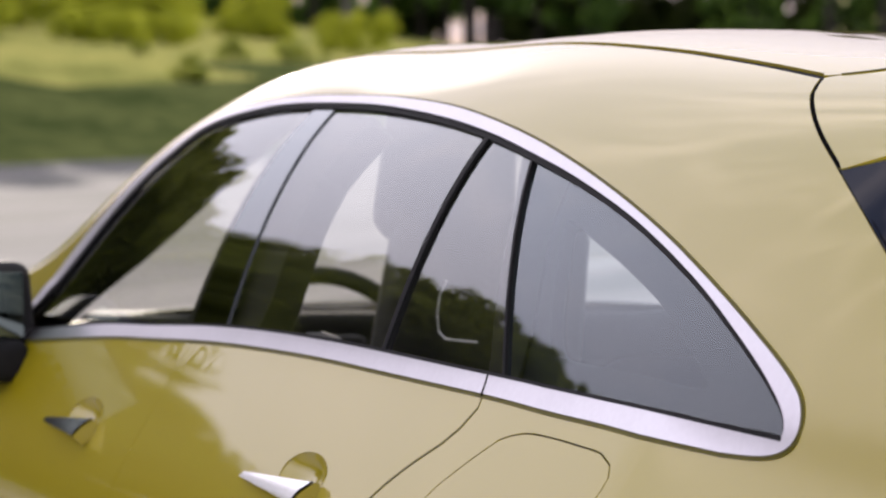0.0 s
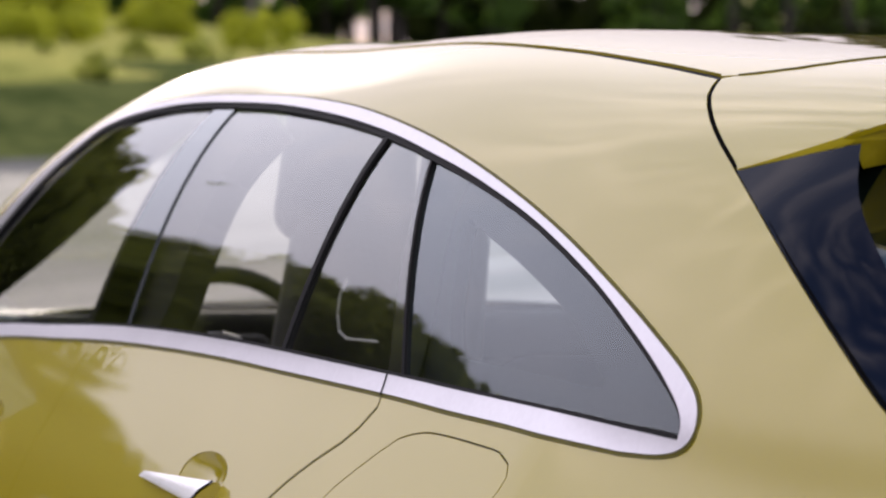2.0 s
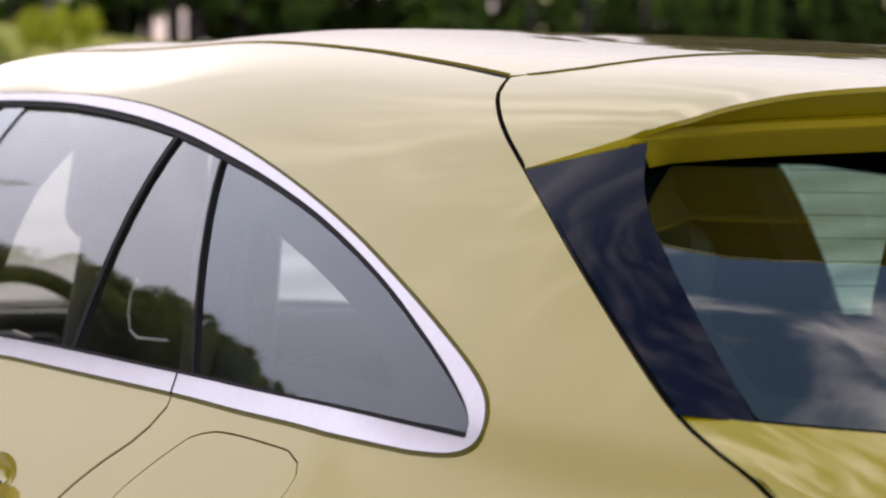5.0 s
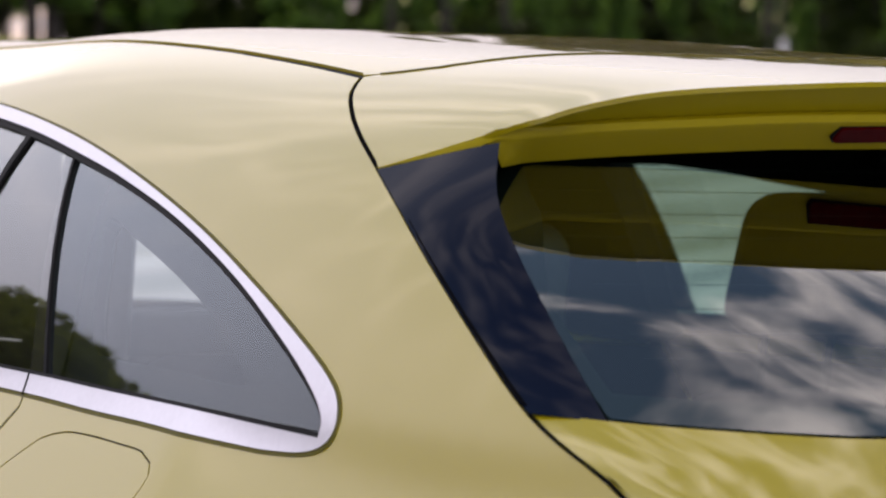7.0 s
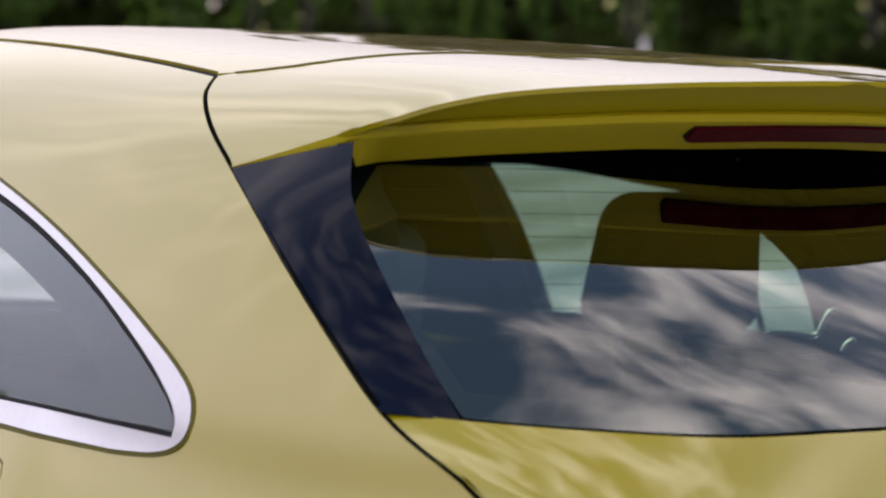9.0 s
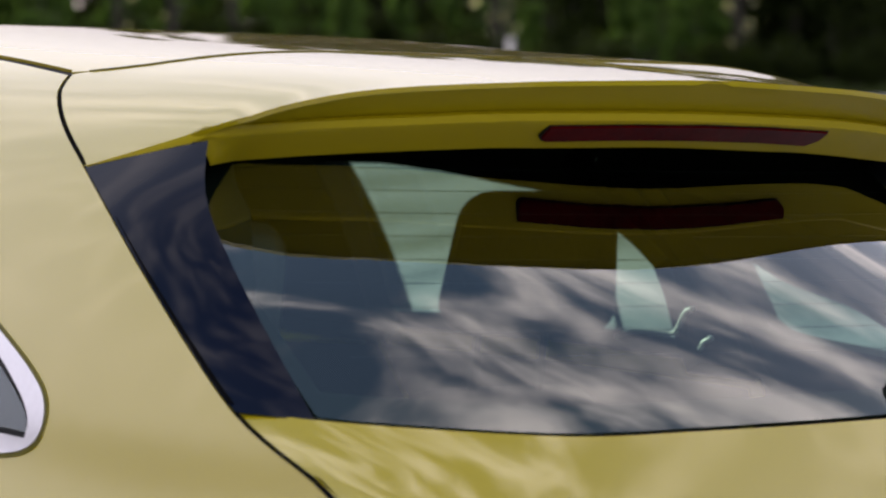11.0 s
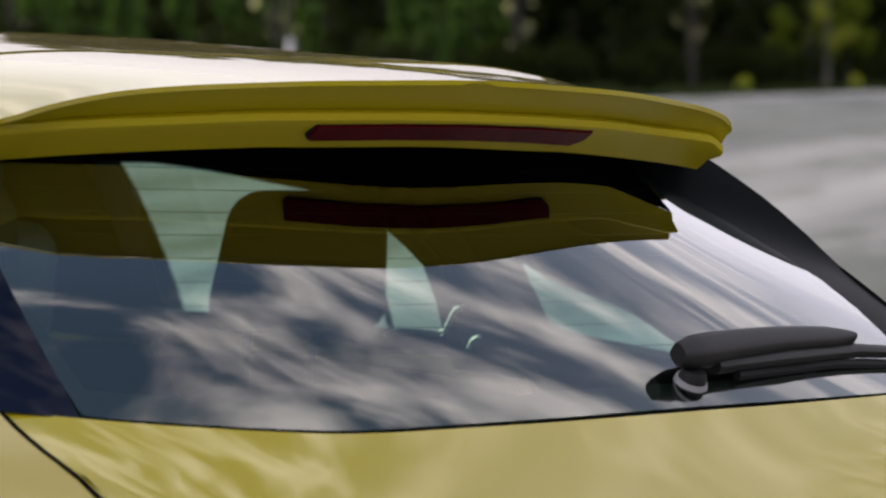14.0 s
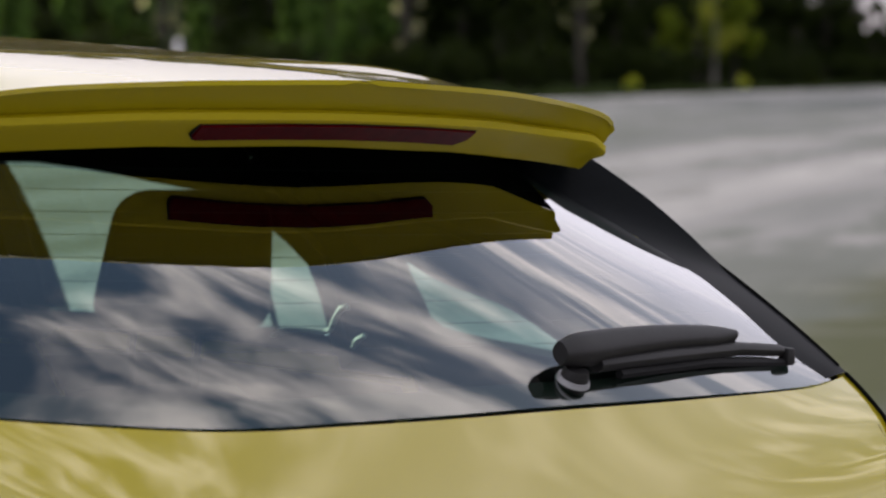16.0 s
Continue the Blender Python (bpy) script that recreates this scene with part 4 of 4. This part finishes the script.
def build_mirror():
    m = new("door_mirror")
    m.parent = car
    part("housing", block_mesh((.13, .235, .155), pose(-3.11, -1.036, .968, 0, -4, 4), .03, 4, .92), PLASTIC, m, "black mirror housing")
    part("mirror_glass", block_mesh((.006, .19, .118), pose(-3.042, -1.040, .970, 0, -4, 4), .0025, 2), MIRROR, m, "mirror glass")
    part("mirror_foot", block_mesh((.12, .12, .075), pose(-3.05, -1.0, .872, 0, 0, 8), .018, 3, .85), RUBBER, m, "matt black mirror foot")


def build_handles():
    for tip, end, (x, v) in HANDLES:
        h = new("door_handle")
        h.parent = car

        def dish(i, j):
            r = 1.03 * i / 8
            a = j * math.tau / 36
            p = Vector(skin(x + .082 * r * math.cos(a), v + .031 * r * math.sin(a)))
            k = max(0, 1 - r * r)
            return p + Vector((0, .020 * k + .0008, -.004 * k))
        part("recess", grid_mesh(dish, 9, 36, wrap_b=True), PAINT, h, "yellow hollow behind the grip")
        rows, face = [], []
        for k in range(17):
            t = k / 16
            a = Vector(skin(tip[0] + (end[0] - tip[0]) * t, tip[1] + (end[1] - tip[1]) * t)) + Vector((0, -.006 - .006 * t, 0))
            b = a + Vector((0, -.78, -.62)) * (.010 + .034 * t)
            m = a.lerp(b, .5) + Vector((0, -.003 * t, .0015 * t))
            rows.append([a, m, b, b + Vector((0, .006, -.006)), b + Vector((0, .016, -.004 - .010 * t)), a + Vector((0, .012, -.006 - .016 * t)), a + Vector((0, .006, -.001))])
            face.append([q + Vector((0, -.0016, .0010)) for q in (a, m, b)])
        bm = grid_mesh(lambda i, j: rows[i][j], 17, 7, wrap_b=True)
        part("grip", bm, PAINT, h, "yellow door grip")
        part("grip_trim", grid_mesh(lambda i, j: face[i][j], 17, 3), CHROME, h, "chrome face of the grip")
        bm = bmesh.new()
        bm.faces.new([bm.verts.new(q + Vector((.0012, -.001, 0))) for q in rows[-1]])
        bm.faces.new([bm.verts.new(q + Vector((.004, 0, 0))) for q in reversed(rows[-1])])
        part("grip_end", bm, PAINT, h, "yellow end of the grip")
        part("end_gap", tube_mesh([q + Vector((.002, -.001, .001)) for q in face[-1]], .0016, 6), RUBBER, h, "dark gap at the end of the grip")


build_sides()
build_top()
build_hatch()
build_hatch_seal()
build_wiper()
build_mirror()
build_handles()


# ---- front end, floor and wheels ----
def build_rest():
    def bonnet(i, j):
        x = -3.46 - 1.12 * i / 16
        s = -1 + 2 * j / 20
        w = smooth_table(BELT, x)
        t = i / 16
        return Vector((x + .12 * t * (1 - s * s) * -1, s * w, .925 - .05 * t - .22 * t * t - .05 * abs(s) ** 4 + .02 * (1 - s * s)))
    part("bonnet", grid_mesh(bonnet, 17, 21), PAINT, car, "yellow bonnet")
    for s in (-1, 1):
        def wing(i, j):
            x = -3.365 - 1.2 * i / 20
            zt = .945 - .05 * (i / 20) - .22 * (i / 20) ** 2 - .05
            zt = min(zt, .90)
            w = smooth_table(BELT, x) + .03
            zb = .32
            if abs(x + 3.76) < .37:
                zb = .33 + math.sqrt(max(0, .37 ** 2 - (x + 3.76) ** 2))
            z = zb + (zt - zb) * j / 6
            return Vector((x, s * (w - .06 * (j / 6) ** 3), z))
        part("front_wing", grid_mesh(wing, 21, 7), PAINT, car)
    part("front_bumper", block_mesh((.25, 1.5, .45), pose(-4.58, 0, .46), .1, 4, .9), PAINT, car)
    part("rear_bumper", block_mesh((.26, 1.56, .34), pose(-.02, 0, .44), .1, 4, .95), PAINT, car)
    part("floor_pan", block_mesh((4.2, 1.5, .10), pose(-2.25, 0, .27), .03, 2), TRIM, car)
    part("load_floor", block_mesh((1.1, 1.2, .05), pose(-.75, 0, .62), .01, 2), TRIM, car)
    part("cowl", block_mesh((.24, 1.40, .10), pose(-3.50, 0, .872), .03, 3), RUBBER, car, "black cowl below the windscreen")
    part("instrument_hood", block_mesh((.22, .40, .16), pose(-3.22, -.30, .860), .05, 4, .85), TRIM, car, "dark instrument hood")
    part("dashboard", block_mesh((.55, 1.46, .30), pose(-3.38, 0, .67), .09, 4, .93), TRIM, car, "dark dashboard")
    for x, s in ((-1.03, -1), (-1.03, 1), (-3.76, -1), (-3.76, 1)):
        wh = new("wheel")
        wh.parent = car
        wh.location = (x, s * .77, .318 + SLOPE * s * .77)
        prof = [(.215, -.10), (.30, -.11), (.32, -.07), (.322, 0), (.32, .07), (.30, .11), (.215, .10)]
        part("tyre", grid_mesh(lambda i, j: Vector((prof[j][0] * math.cos(i * math.tau / 32), prof[j][1], prof[j][0] * math.sin(i * math.tau / 32))), 32, 7, wrap_a=True), TYRE, wh)
        rim = [(.217, .09), (.19, .06), (.07, .075), (.02, .08), (.0, .08)]
        part("rim", grid_mesh(lambda i, j: Vector((rim[j][0] * math.cos(i * math.tau / 32), s * rim[j][1], rim[j][0] * math.sin(i * math.tau / 32))), 32, 5, wrap_a=True), ALU, wh)

    def seat(x, y, name="front_seat", w=.5, top=1.10, head=0.0):
        cover = LEATHER if name == "front_seat" else CLOTH
        s = new(name)
        s.parent = car
        part("cushion", block_mesh((.50, w, .16), pose(x - .25, y, .50, 0, -6, 0), .05, 4), cover, s)
        part("backrest", block_mesh((.14, w, top - .50), pose(x + .04 + .1 * (top - .5), y, (top + .52) / 2, 0, 16, 0), .06, 4, .82), cover, s)
        h = part("headrest", block_mesh((.11, .31 if top < 1 and y > 0 else .25, .30 if head else .22), pose(x + .17, y + head + (.025 if top < 1 and y > 0 else 0), top + (.08 if head else .12) if top > 1 else 1.125 if top > .9 else .90, 0, 10, 0), .05, 5, .86), cover, s, "charcoal head restraint")
        for dy in (-.06, .06):
            part("post", tube_mesh([(x + .13, y + head + dy, top - .06), (x + .165, y + head + dy, min(1.12, top + .15))], .007, 8), RUBBER, h)
    seat(-2.56, -.32, "front_seat", .42, 1.18, -.07)
    seat(-2.46, .42, "front_seat", .54, 1.15)
    for y in (-.48, .50):
        seat(-1.50, y, "rear_seat", .44, .93 if y > 0 else .82)
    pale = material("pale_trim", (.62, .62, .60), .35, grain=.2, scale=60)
    part("belt_guide", tube_mesh(curve_points([(-1.801, -0.62, 1.084), (-1.827, -0.62, 1.059), (-1.835, -0.62, 1.03), (-1.827, -0.62, 1.007), (-1.801, -0.62, 0.999), (-1.746, -0.62, 1.0), (-1.673, -0.62, 1.003)], .02), .0022, 6), pale, car, "thin pale curve behind the rear side glass")
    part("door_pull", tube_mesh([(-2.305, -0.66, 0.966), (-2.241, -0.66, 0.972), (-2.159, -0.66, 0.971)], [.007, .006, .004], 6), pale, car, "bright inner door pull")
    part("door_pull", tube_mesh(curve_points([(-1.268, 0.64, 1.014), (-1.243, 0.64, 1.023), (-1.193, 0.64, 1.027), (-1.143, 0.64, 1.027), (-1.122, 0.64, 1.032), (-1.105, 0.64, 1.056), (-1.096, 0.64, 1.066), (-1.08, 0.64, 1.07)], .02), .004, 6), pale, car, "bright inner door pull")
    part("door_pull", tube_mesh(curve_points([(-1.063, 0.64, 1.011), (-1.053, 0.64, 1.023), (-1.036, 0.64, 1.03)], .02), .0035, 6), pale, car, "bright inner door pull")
    wheel = new("steering_wheel")
    wheel.parent = car
    wheel.matrix_basis = pose(-2.97, -.39, .852, 0, 66, 0)
    ring = [(.185 * math.cos(a), .185 * math.sin(a), 0) for a in (k * math.tau / 40 for k in range(41))]
    part("rim", tube_mesh(ring, .017, 10, caps=False), PLASTIC, wheel)
    part("hub", block_mesh((.14, .16, .05), pose(0, 0, -.015), .02, 3), PLASTIC, wheel)
    for a in (0, 180, -90):
        part("spoke", block_mesh((.12, .03, .018), pose(.11 * math.cos(radians(a + 90)), .11 * math.sin(radians(a + 90)), 0, 0, 0, a + 90), .006, 2), PLASTIC, wheel)


build_rest()


# ---- trees and shrubs ----
def leaf_cloud(rng, blobs, count, size, low=0.0):
    """Many small folded leaves gathered in uneven clumps: blobs are (centre, radius)."""
    vs, fs = [], []
    total = sum(r ** 2 for _, r in blobs)
    for c, r in blobs:
        for _ in range(int(count * r * r / total)):
            d = Vector((rng.gauss(0, 1), rng.gauss(0, 1), rng.gauss(0, 1))).normalized()
            p = c + d * r * (rng.random() ** .35) * rng.uniform(.75, 1.12)
            if p.z < low:
                continue
            u = Vector((rng.gauss(0, 1), rng.gauss(0, 1), rng.gauss(0, .6))).normalized()
            w = u.cross(Vector((rng.gauss(0, 1), rng.gauss(0, 1), rng.gauss(0, 1)))).normalized()
            s = size * rng.uniform(.6, 1.3)
            k = len(vs)
            vs += [p - u * s, p + w * s * .55, p + u * s, p - w * s * .55]
            fs.append((k, k + 1, k + 2, k + 3))
    return vs, fs


def leaf_part(name, data, mat, parent, label=""):
    me = bpy.data.meshes.new(name)
    me.from_pydata(data[0], [], data[1])
    me.materials.append(mat)
    ob = new(name, me)
    ob.parent = parent
    if label:
        tagged(ob, label=label)
    return ob


def make_tree(seed, height, mat, label, leaves=2600, low=.3, size=.2, spread=.26, limbs=6):
    rng = random.Random(seed)
    t = thing("tree", label, "tree", "trees round the road")
    r0 = height * .018 + .05
    lean = Vector((rng.uniform(-.03, .03), rng.uniform(-.03, .03), 1))
    trunk = [lean * (height * .85 * k / 8) + Vector((rng.uniform(-.1, .1), rng.uniform(-.1, .1), 0)) * (k / 8) for k in range(9)]
    part("trunk", tube_mesh(trunk, [r0 * (1 - .85 * k / 8) + .01 for k in range(9)], 8), BARK, t)
    blobs = []
    for k in range(limbs):
        h = height * rng.uniform(low, .95)
        a = rng.uniform(0, math.tau)
        reach = height * spread * rng.uniform(.35, 1) * (1.1 - .7 * (h / height - low) / (1 - low))
        base = lean * h * .88
        tip = base + Vector((math.cos(a) * reach, math.sin(a) * reach, height * rng.uniform(.02, .1)))
        part("limb", tube_mesh([base, base.lerp(tip, .5) + Vector((0, 0, .1)), tip], [r0 * .35, r0 * .22, r0 * .07], 6), BARK, t)
        blobs.append((tip, height * rng.uniform(.07, .13)))
        blobs.append((base.lerp(tip, .5), height * rng.uniform(.06, .1)))
        blobs.append((tip + Vector((rng.uniform(-1, 1), rng.uniform(-1, 1), rng.uniform(-.6, 1))) * height * .12, height * rng.uniform(.06, .1)))
    blobs.append((lean * height * .92, height * .09))
    leaf_part("crown", leaf_cloud(rng, blobs, leaves, size), mat, t)
    return t


def make_shrub(seed, radius, mat, label, leaves=900, size=.1):
    rng = random.Random(seed)
    t = thing("shrub", label, "shrub", "shrubs on the bank")
    for k in range(4):
        a = rng.uniform(0, math.tau)
        part("stem", tube_mesh([(0, 0, 0), (math.cos(a) * radius * .3, math.sin(a) * radius * .3, radius * .6), (math.cos(a) * radius * .6, math.sin(a) * radius * .6, radius * 1.1)], [.03, .02, .008], 5), BARK, t)
    blobs = [(Vector((rng.uniform(-.7, .7) * radius, rng.uniform(-.7, .7) * radius, radius * rng.uniform(.3, 1.1))), radius * rng.uniform(.35, .6)) for _ in range(7)]
    leaf_part("foliage", leaf_cloud(rng, blobs, leaves, size), mat, t)
    return t


def on_ground(x, y, turn=0, s=1.0):
    return pose(x, y, ground_height(x, y) - .05, 0, 0, turn) @ Matrix.Scale(s, 4)


def scatter(ob, spots, first=True):
    """Sets the thing at the first spot and copies of it at the rest."""
    for k, (x, y, turn, s) in enumerate(spots):
        m = on_ground(x, y, turn, s)
        if k == 0 and first:
            ob.matrix_basis = m
        else:
            c = copy_thing(ob, m)
            c.scale = (s, s, s)


def along_edge(t, past):
    """A spot t of the way along the far edge and so many metres past it."""
    d = (EDGE_B - EDGE_A)
    p = EDGE_A + d * t
    n = Vector((-d.y, d.x)).normalized()
    if beyond(p.x + n.x, p.y + n.y) < 0:
        n = -n
    return p.x + n.x * past, p.y + n.y * past


rng = random.Random(5)
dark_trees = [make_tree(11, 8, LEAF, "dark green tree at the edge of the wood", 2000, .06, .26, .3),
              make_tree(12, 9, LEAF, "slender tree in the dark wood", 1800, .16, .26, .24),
              make_tree(13, 7, LEAF_MID, "sunlit yellow-green broadleaf tree", 2200, .05, .22, .3),
              make_tree(14, 8, LEAF_BACKLIT, "mid-green tree at the edge of the wood", 2000, .08, .26, .28)]
groups = [[], [], [], []]
for k in range(240):
    t = rng.uniform(-.25, 2.4)
    x, y = along_edge(t, (24 if t < .4 else 10) + 8 * (k % 3) + rng.uniform(0, 8))
    g = 2 if (k % 17 == 0 and t < .3) else 3 if t < .85 and k % 4 else rng.choice((0, 0, 1))
    groups[g].append((x, y, rng.uniform(0, 360), rng.uniform(.85, 1.2) * (1 + .15 * (k % 3)) * (.6 if t < .3 else .46 if t < 1.1 else 1.1)))
for t, past, s in ((1.227, 5, .95), (1.236, 7, .8), (1.22, 9, .7)):
    groups[2].append((*along_edge(t, past), 40 * t, s))
for t, past, s in ((.285, 24, .7), (.30, 26, .75), (.315, 23, .7), (.33, 27, .8), (.35, 24, .7), (.25, 27, .7), (.22, 28, .7), (.349, 23, .62), (.358, 23, .66), (.384, 26, .7), (.394, 26, .72), (.43, 30, .8), (.336, 22, .72), (.3445, 22, .66), (.359, 24, .8), (.367, 24, .76), (.396, 27, .8)):
    groups[3].append((*along_edge(t, past), 300 * t, s))
for k in range(10):
    groups[0].append((*along_edge(1.42 + .05 * k, 12 + 3 * (k % 3)), 77 * k, 1.35))
for ob, spots in zip(dark_trees, groups):
    scatter(ob, spots)


def build_deep_wood():
    """The wood behind the first rows, too dense to tell trees apart."""
    vs, fs, slots = [], [], []
    for k in range(330):
        t = rng.uniform(-.3, 2.4) if k < 230 else rng.uniform(.8, 1.9)
        x, y = along_edge(t, 34 + rng.uniform(0, 30))
        src = [c for c in dark_trees[k % 2].children if c.name.startswith(("crown", "trunk"))]
        m = on_ground(x, y, rng.uniform(0, 360), rng.uniform(1.0, 1.35) * (.85 if t < .3 else .64 if t < 1.1 else 1.95))
        for c in src:
            n = len(vs)
            vs += [m @ v.co for v in c.data.vertices]
            fs += [tuple(n + i for i in f.vertices) for f in c.data.polygons]
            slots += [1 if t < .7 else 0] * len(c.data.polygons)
    me = bpy.data.meshes.new("deep_wood")
    me.from_pydata(vs, [], fs)
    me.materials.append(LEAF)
    me.materials.append(LEAF_BACKLIT)
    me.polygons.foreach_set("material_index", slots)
    tagged(new("deep_wood", me), "dense dark green wood behind the first trees", "woodland", kind="stuff")


build_deep_wood()
BIRCH = material("birch_bark", (0.15, 0.14, 0.12), 0.8, grain=0.6, scale=9, second=(0.08, 0.075, 0.065), stretch=(1, 1, 3))


def make_birch(seed):
    t = make_tree(seed, 9, LEAF_LIGHT, "pale birch with a thin crown, also used for sky gaps in the wood", 500, .35, .2, .18, 5)
    for c in t.children:
        if c.name.startswith("trunk"):
            c.data.materials[0] = BIRCH
    return t


birch = make_birch(17)
# the three near .27 are added in place of pale sky gaps between leaves
scatter(birch, [(*along_edge(t, past), 90 * t, s) for t, past, s in ((1.215, 6, .8), (.268, 20, .6), (.279, 21, .66), (.273, 24, .6))])

# added trees: their few pale leaves imitate sky glinting through the wood
LEAF_GLINT = leaf_material("glint_leaf", (0.34, 0.34, 0.25), (0.22, 0.23, 0.15))
glint = make_tree(19, 9, LEAF_GLINT, "added slender tree whose sparse pale leaves imitate sky glints", 26, .2, .17, .12, 6)
scatter(glint, [(*along_edge(t, 7 + 3 * (k % 3)), 70 * k, .7 + .1 * (k % 4)) for k, t in enumerate((.29, .36, .44, .50, .56, .63, .72, .80, .88, .97, 1.06, 1.16, 1.21, 1.33, 1.45))])

# trees on the near side of the road, mirrored in windows and paint
near_tree = make_tree(21, 10, LEAF_NEAR, "leafy green roadside tree on the verge", 7000, .1, .2, .32, 11)
spots = []
CANOPY = ((3, 17.2), (8, 16.4), (11, 15.9), (12.8, 14.7), (14.8, 13.3), (17.2, 12.5), (20, 12.9), (22, 13.8), (24, 13.6), (26.7, 12.4), (29, 11.5))
for k in range(36):
    ang = 3 + k * .72 + rng.uniform(-.3, .3)
    dist = rng.uniform(36, 46)
    tall = (dist * math.tan(radians(smooth_table(CANOPY, ang))) + .6) / 10.2
    spots.append((-dist * math.cos(radians(ang)), -dist * math.sin(radians(ang)), rng.uniform(0, 360), tall * rng.uniform(.85, .97)))
for k in range(34):
    ang, dist = 2 + k * .8, rng.uniform(50, 62)
    tall = (dist * math.tan(radians(smooth_table(CANOPY, ang))) + .6) / 10.2
    spots.append((-dist * math.cos(radians(ang)), -dist * math.sin(radians(ang)), rng.uniform(0, 360), tall * rng.uniform(.75, .88)))
# unseen trees behind the camera, added to darken what spoiler and mirror reflect
for k in range(40):
    ang, dist = -55 + 3.6 * k + rng.uniform(-1, 1), rng.uniform(36, 46)
    spots.append((dist * math.cos(radians(ang)), dist * math.sin(radians(ang)), rng.uniform(0, 360), rng.uniform(.5, .7)))
scatter(near_tree, spots)

shrubs = [make_shrub(31, 1.3, LEAF_LIGHT, "yellow-green sunlit shrub on the bank", 1300, .13), make_shrub(32, 1.1, LEAF, "dark green shrub at the wood's edge", 1100, .13)]
groups = [[], []]
for k in range(190):
    t = rng.uniform(-.2, 2.4) if k < 130 else rng.uniform(-.25, .1)
    x, y = along_edge(t, rng.uniform(23, 34) if t < .4 else rng.uniform(5, 20))
    groups[0 if t < .25 else 1].append((x, y, rng.uniform(0, 360), rng.uniform(.7, 1.6)))
for ob, s in zip(shrubs, groups):
    scatter(ob, s)

# lime-green bushes along the crest of the bank and the wood's edge
lime = make_shrub(35, 1.2, LEAF_LIME, "lime-green sunlit bush at the edge of the wood", 1500, .12)
scatter(lime, [(*along_edge(rng.uniform(.07, .205), rng.uniform(13, 24)), rng.uniform(0, 360), rng.uniform(.45, 1.0)) for _ in range(44)] + [(*along_edge(1.03, 6), 20, .4), (*along_edge(1.498, 6), 50, .45), (*along_edge(1.24, 5), 10, .5)])

# tussocks of grass on the open bank
tussock = make_shrub(33, .5, LEAF_WEED, "low tussock of sunlit grass on the bank", 500, .10)
weed = make_shrub(34, .5, LEAF_WEED, "low clump of green weeds on the bank", 500, .10)
spots = [[], []]
for k in range(150):
    t, past = rng.uniform(-.22, .16), rng.uniform(2, 24)
    spots[0 if past > 9 else 1].append((*along_edge(t, past), rng.uniform(0, 360), rng.uniform(.25, .6)))
scatter(tussock, spots[0])
scatter(weed, spots[1])


def build_marker_post():
    """A pale post at the far edge of the road."""
    x, y = -75.7, 51.1
    p = thing("marker_post", "white roadside marker post at the far edge of the asphalt", "post", at=(x, y, ground_height(x, y) - .05))
    part("post", block_mesh((.12, .30, 2.1), pose(0, 0, 1.05, 0, 0, 34), .05, 3), WHITE_POST, p)
    part("foot", block_mesh((.20, .38, .16), pose(0, 0, .06, 0, 0, 34), .03, 2, .9), BARK, p, "dark foot of the post")


build_marker_post()
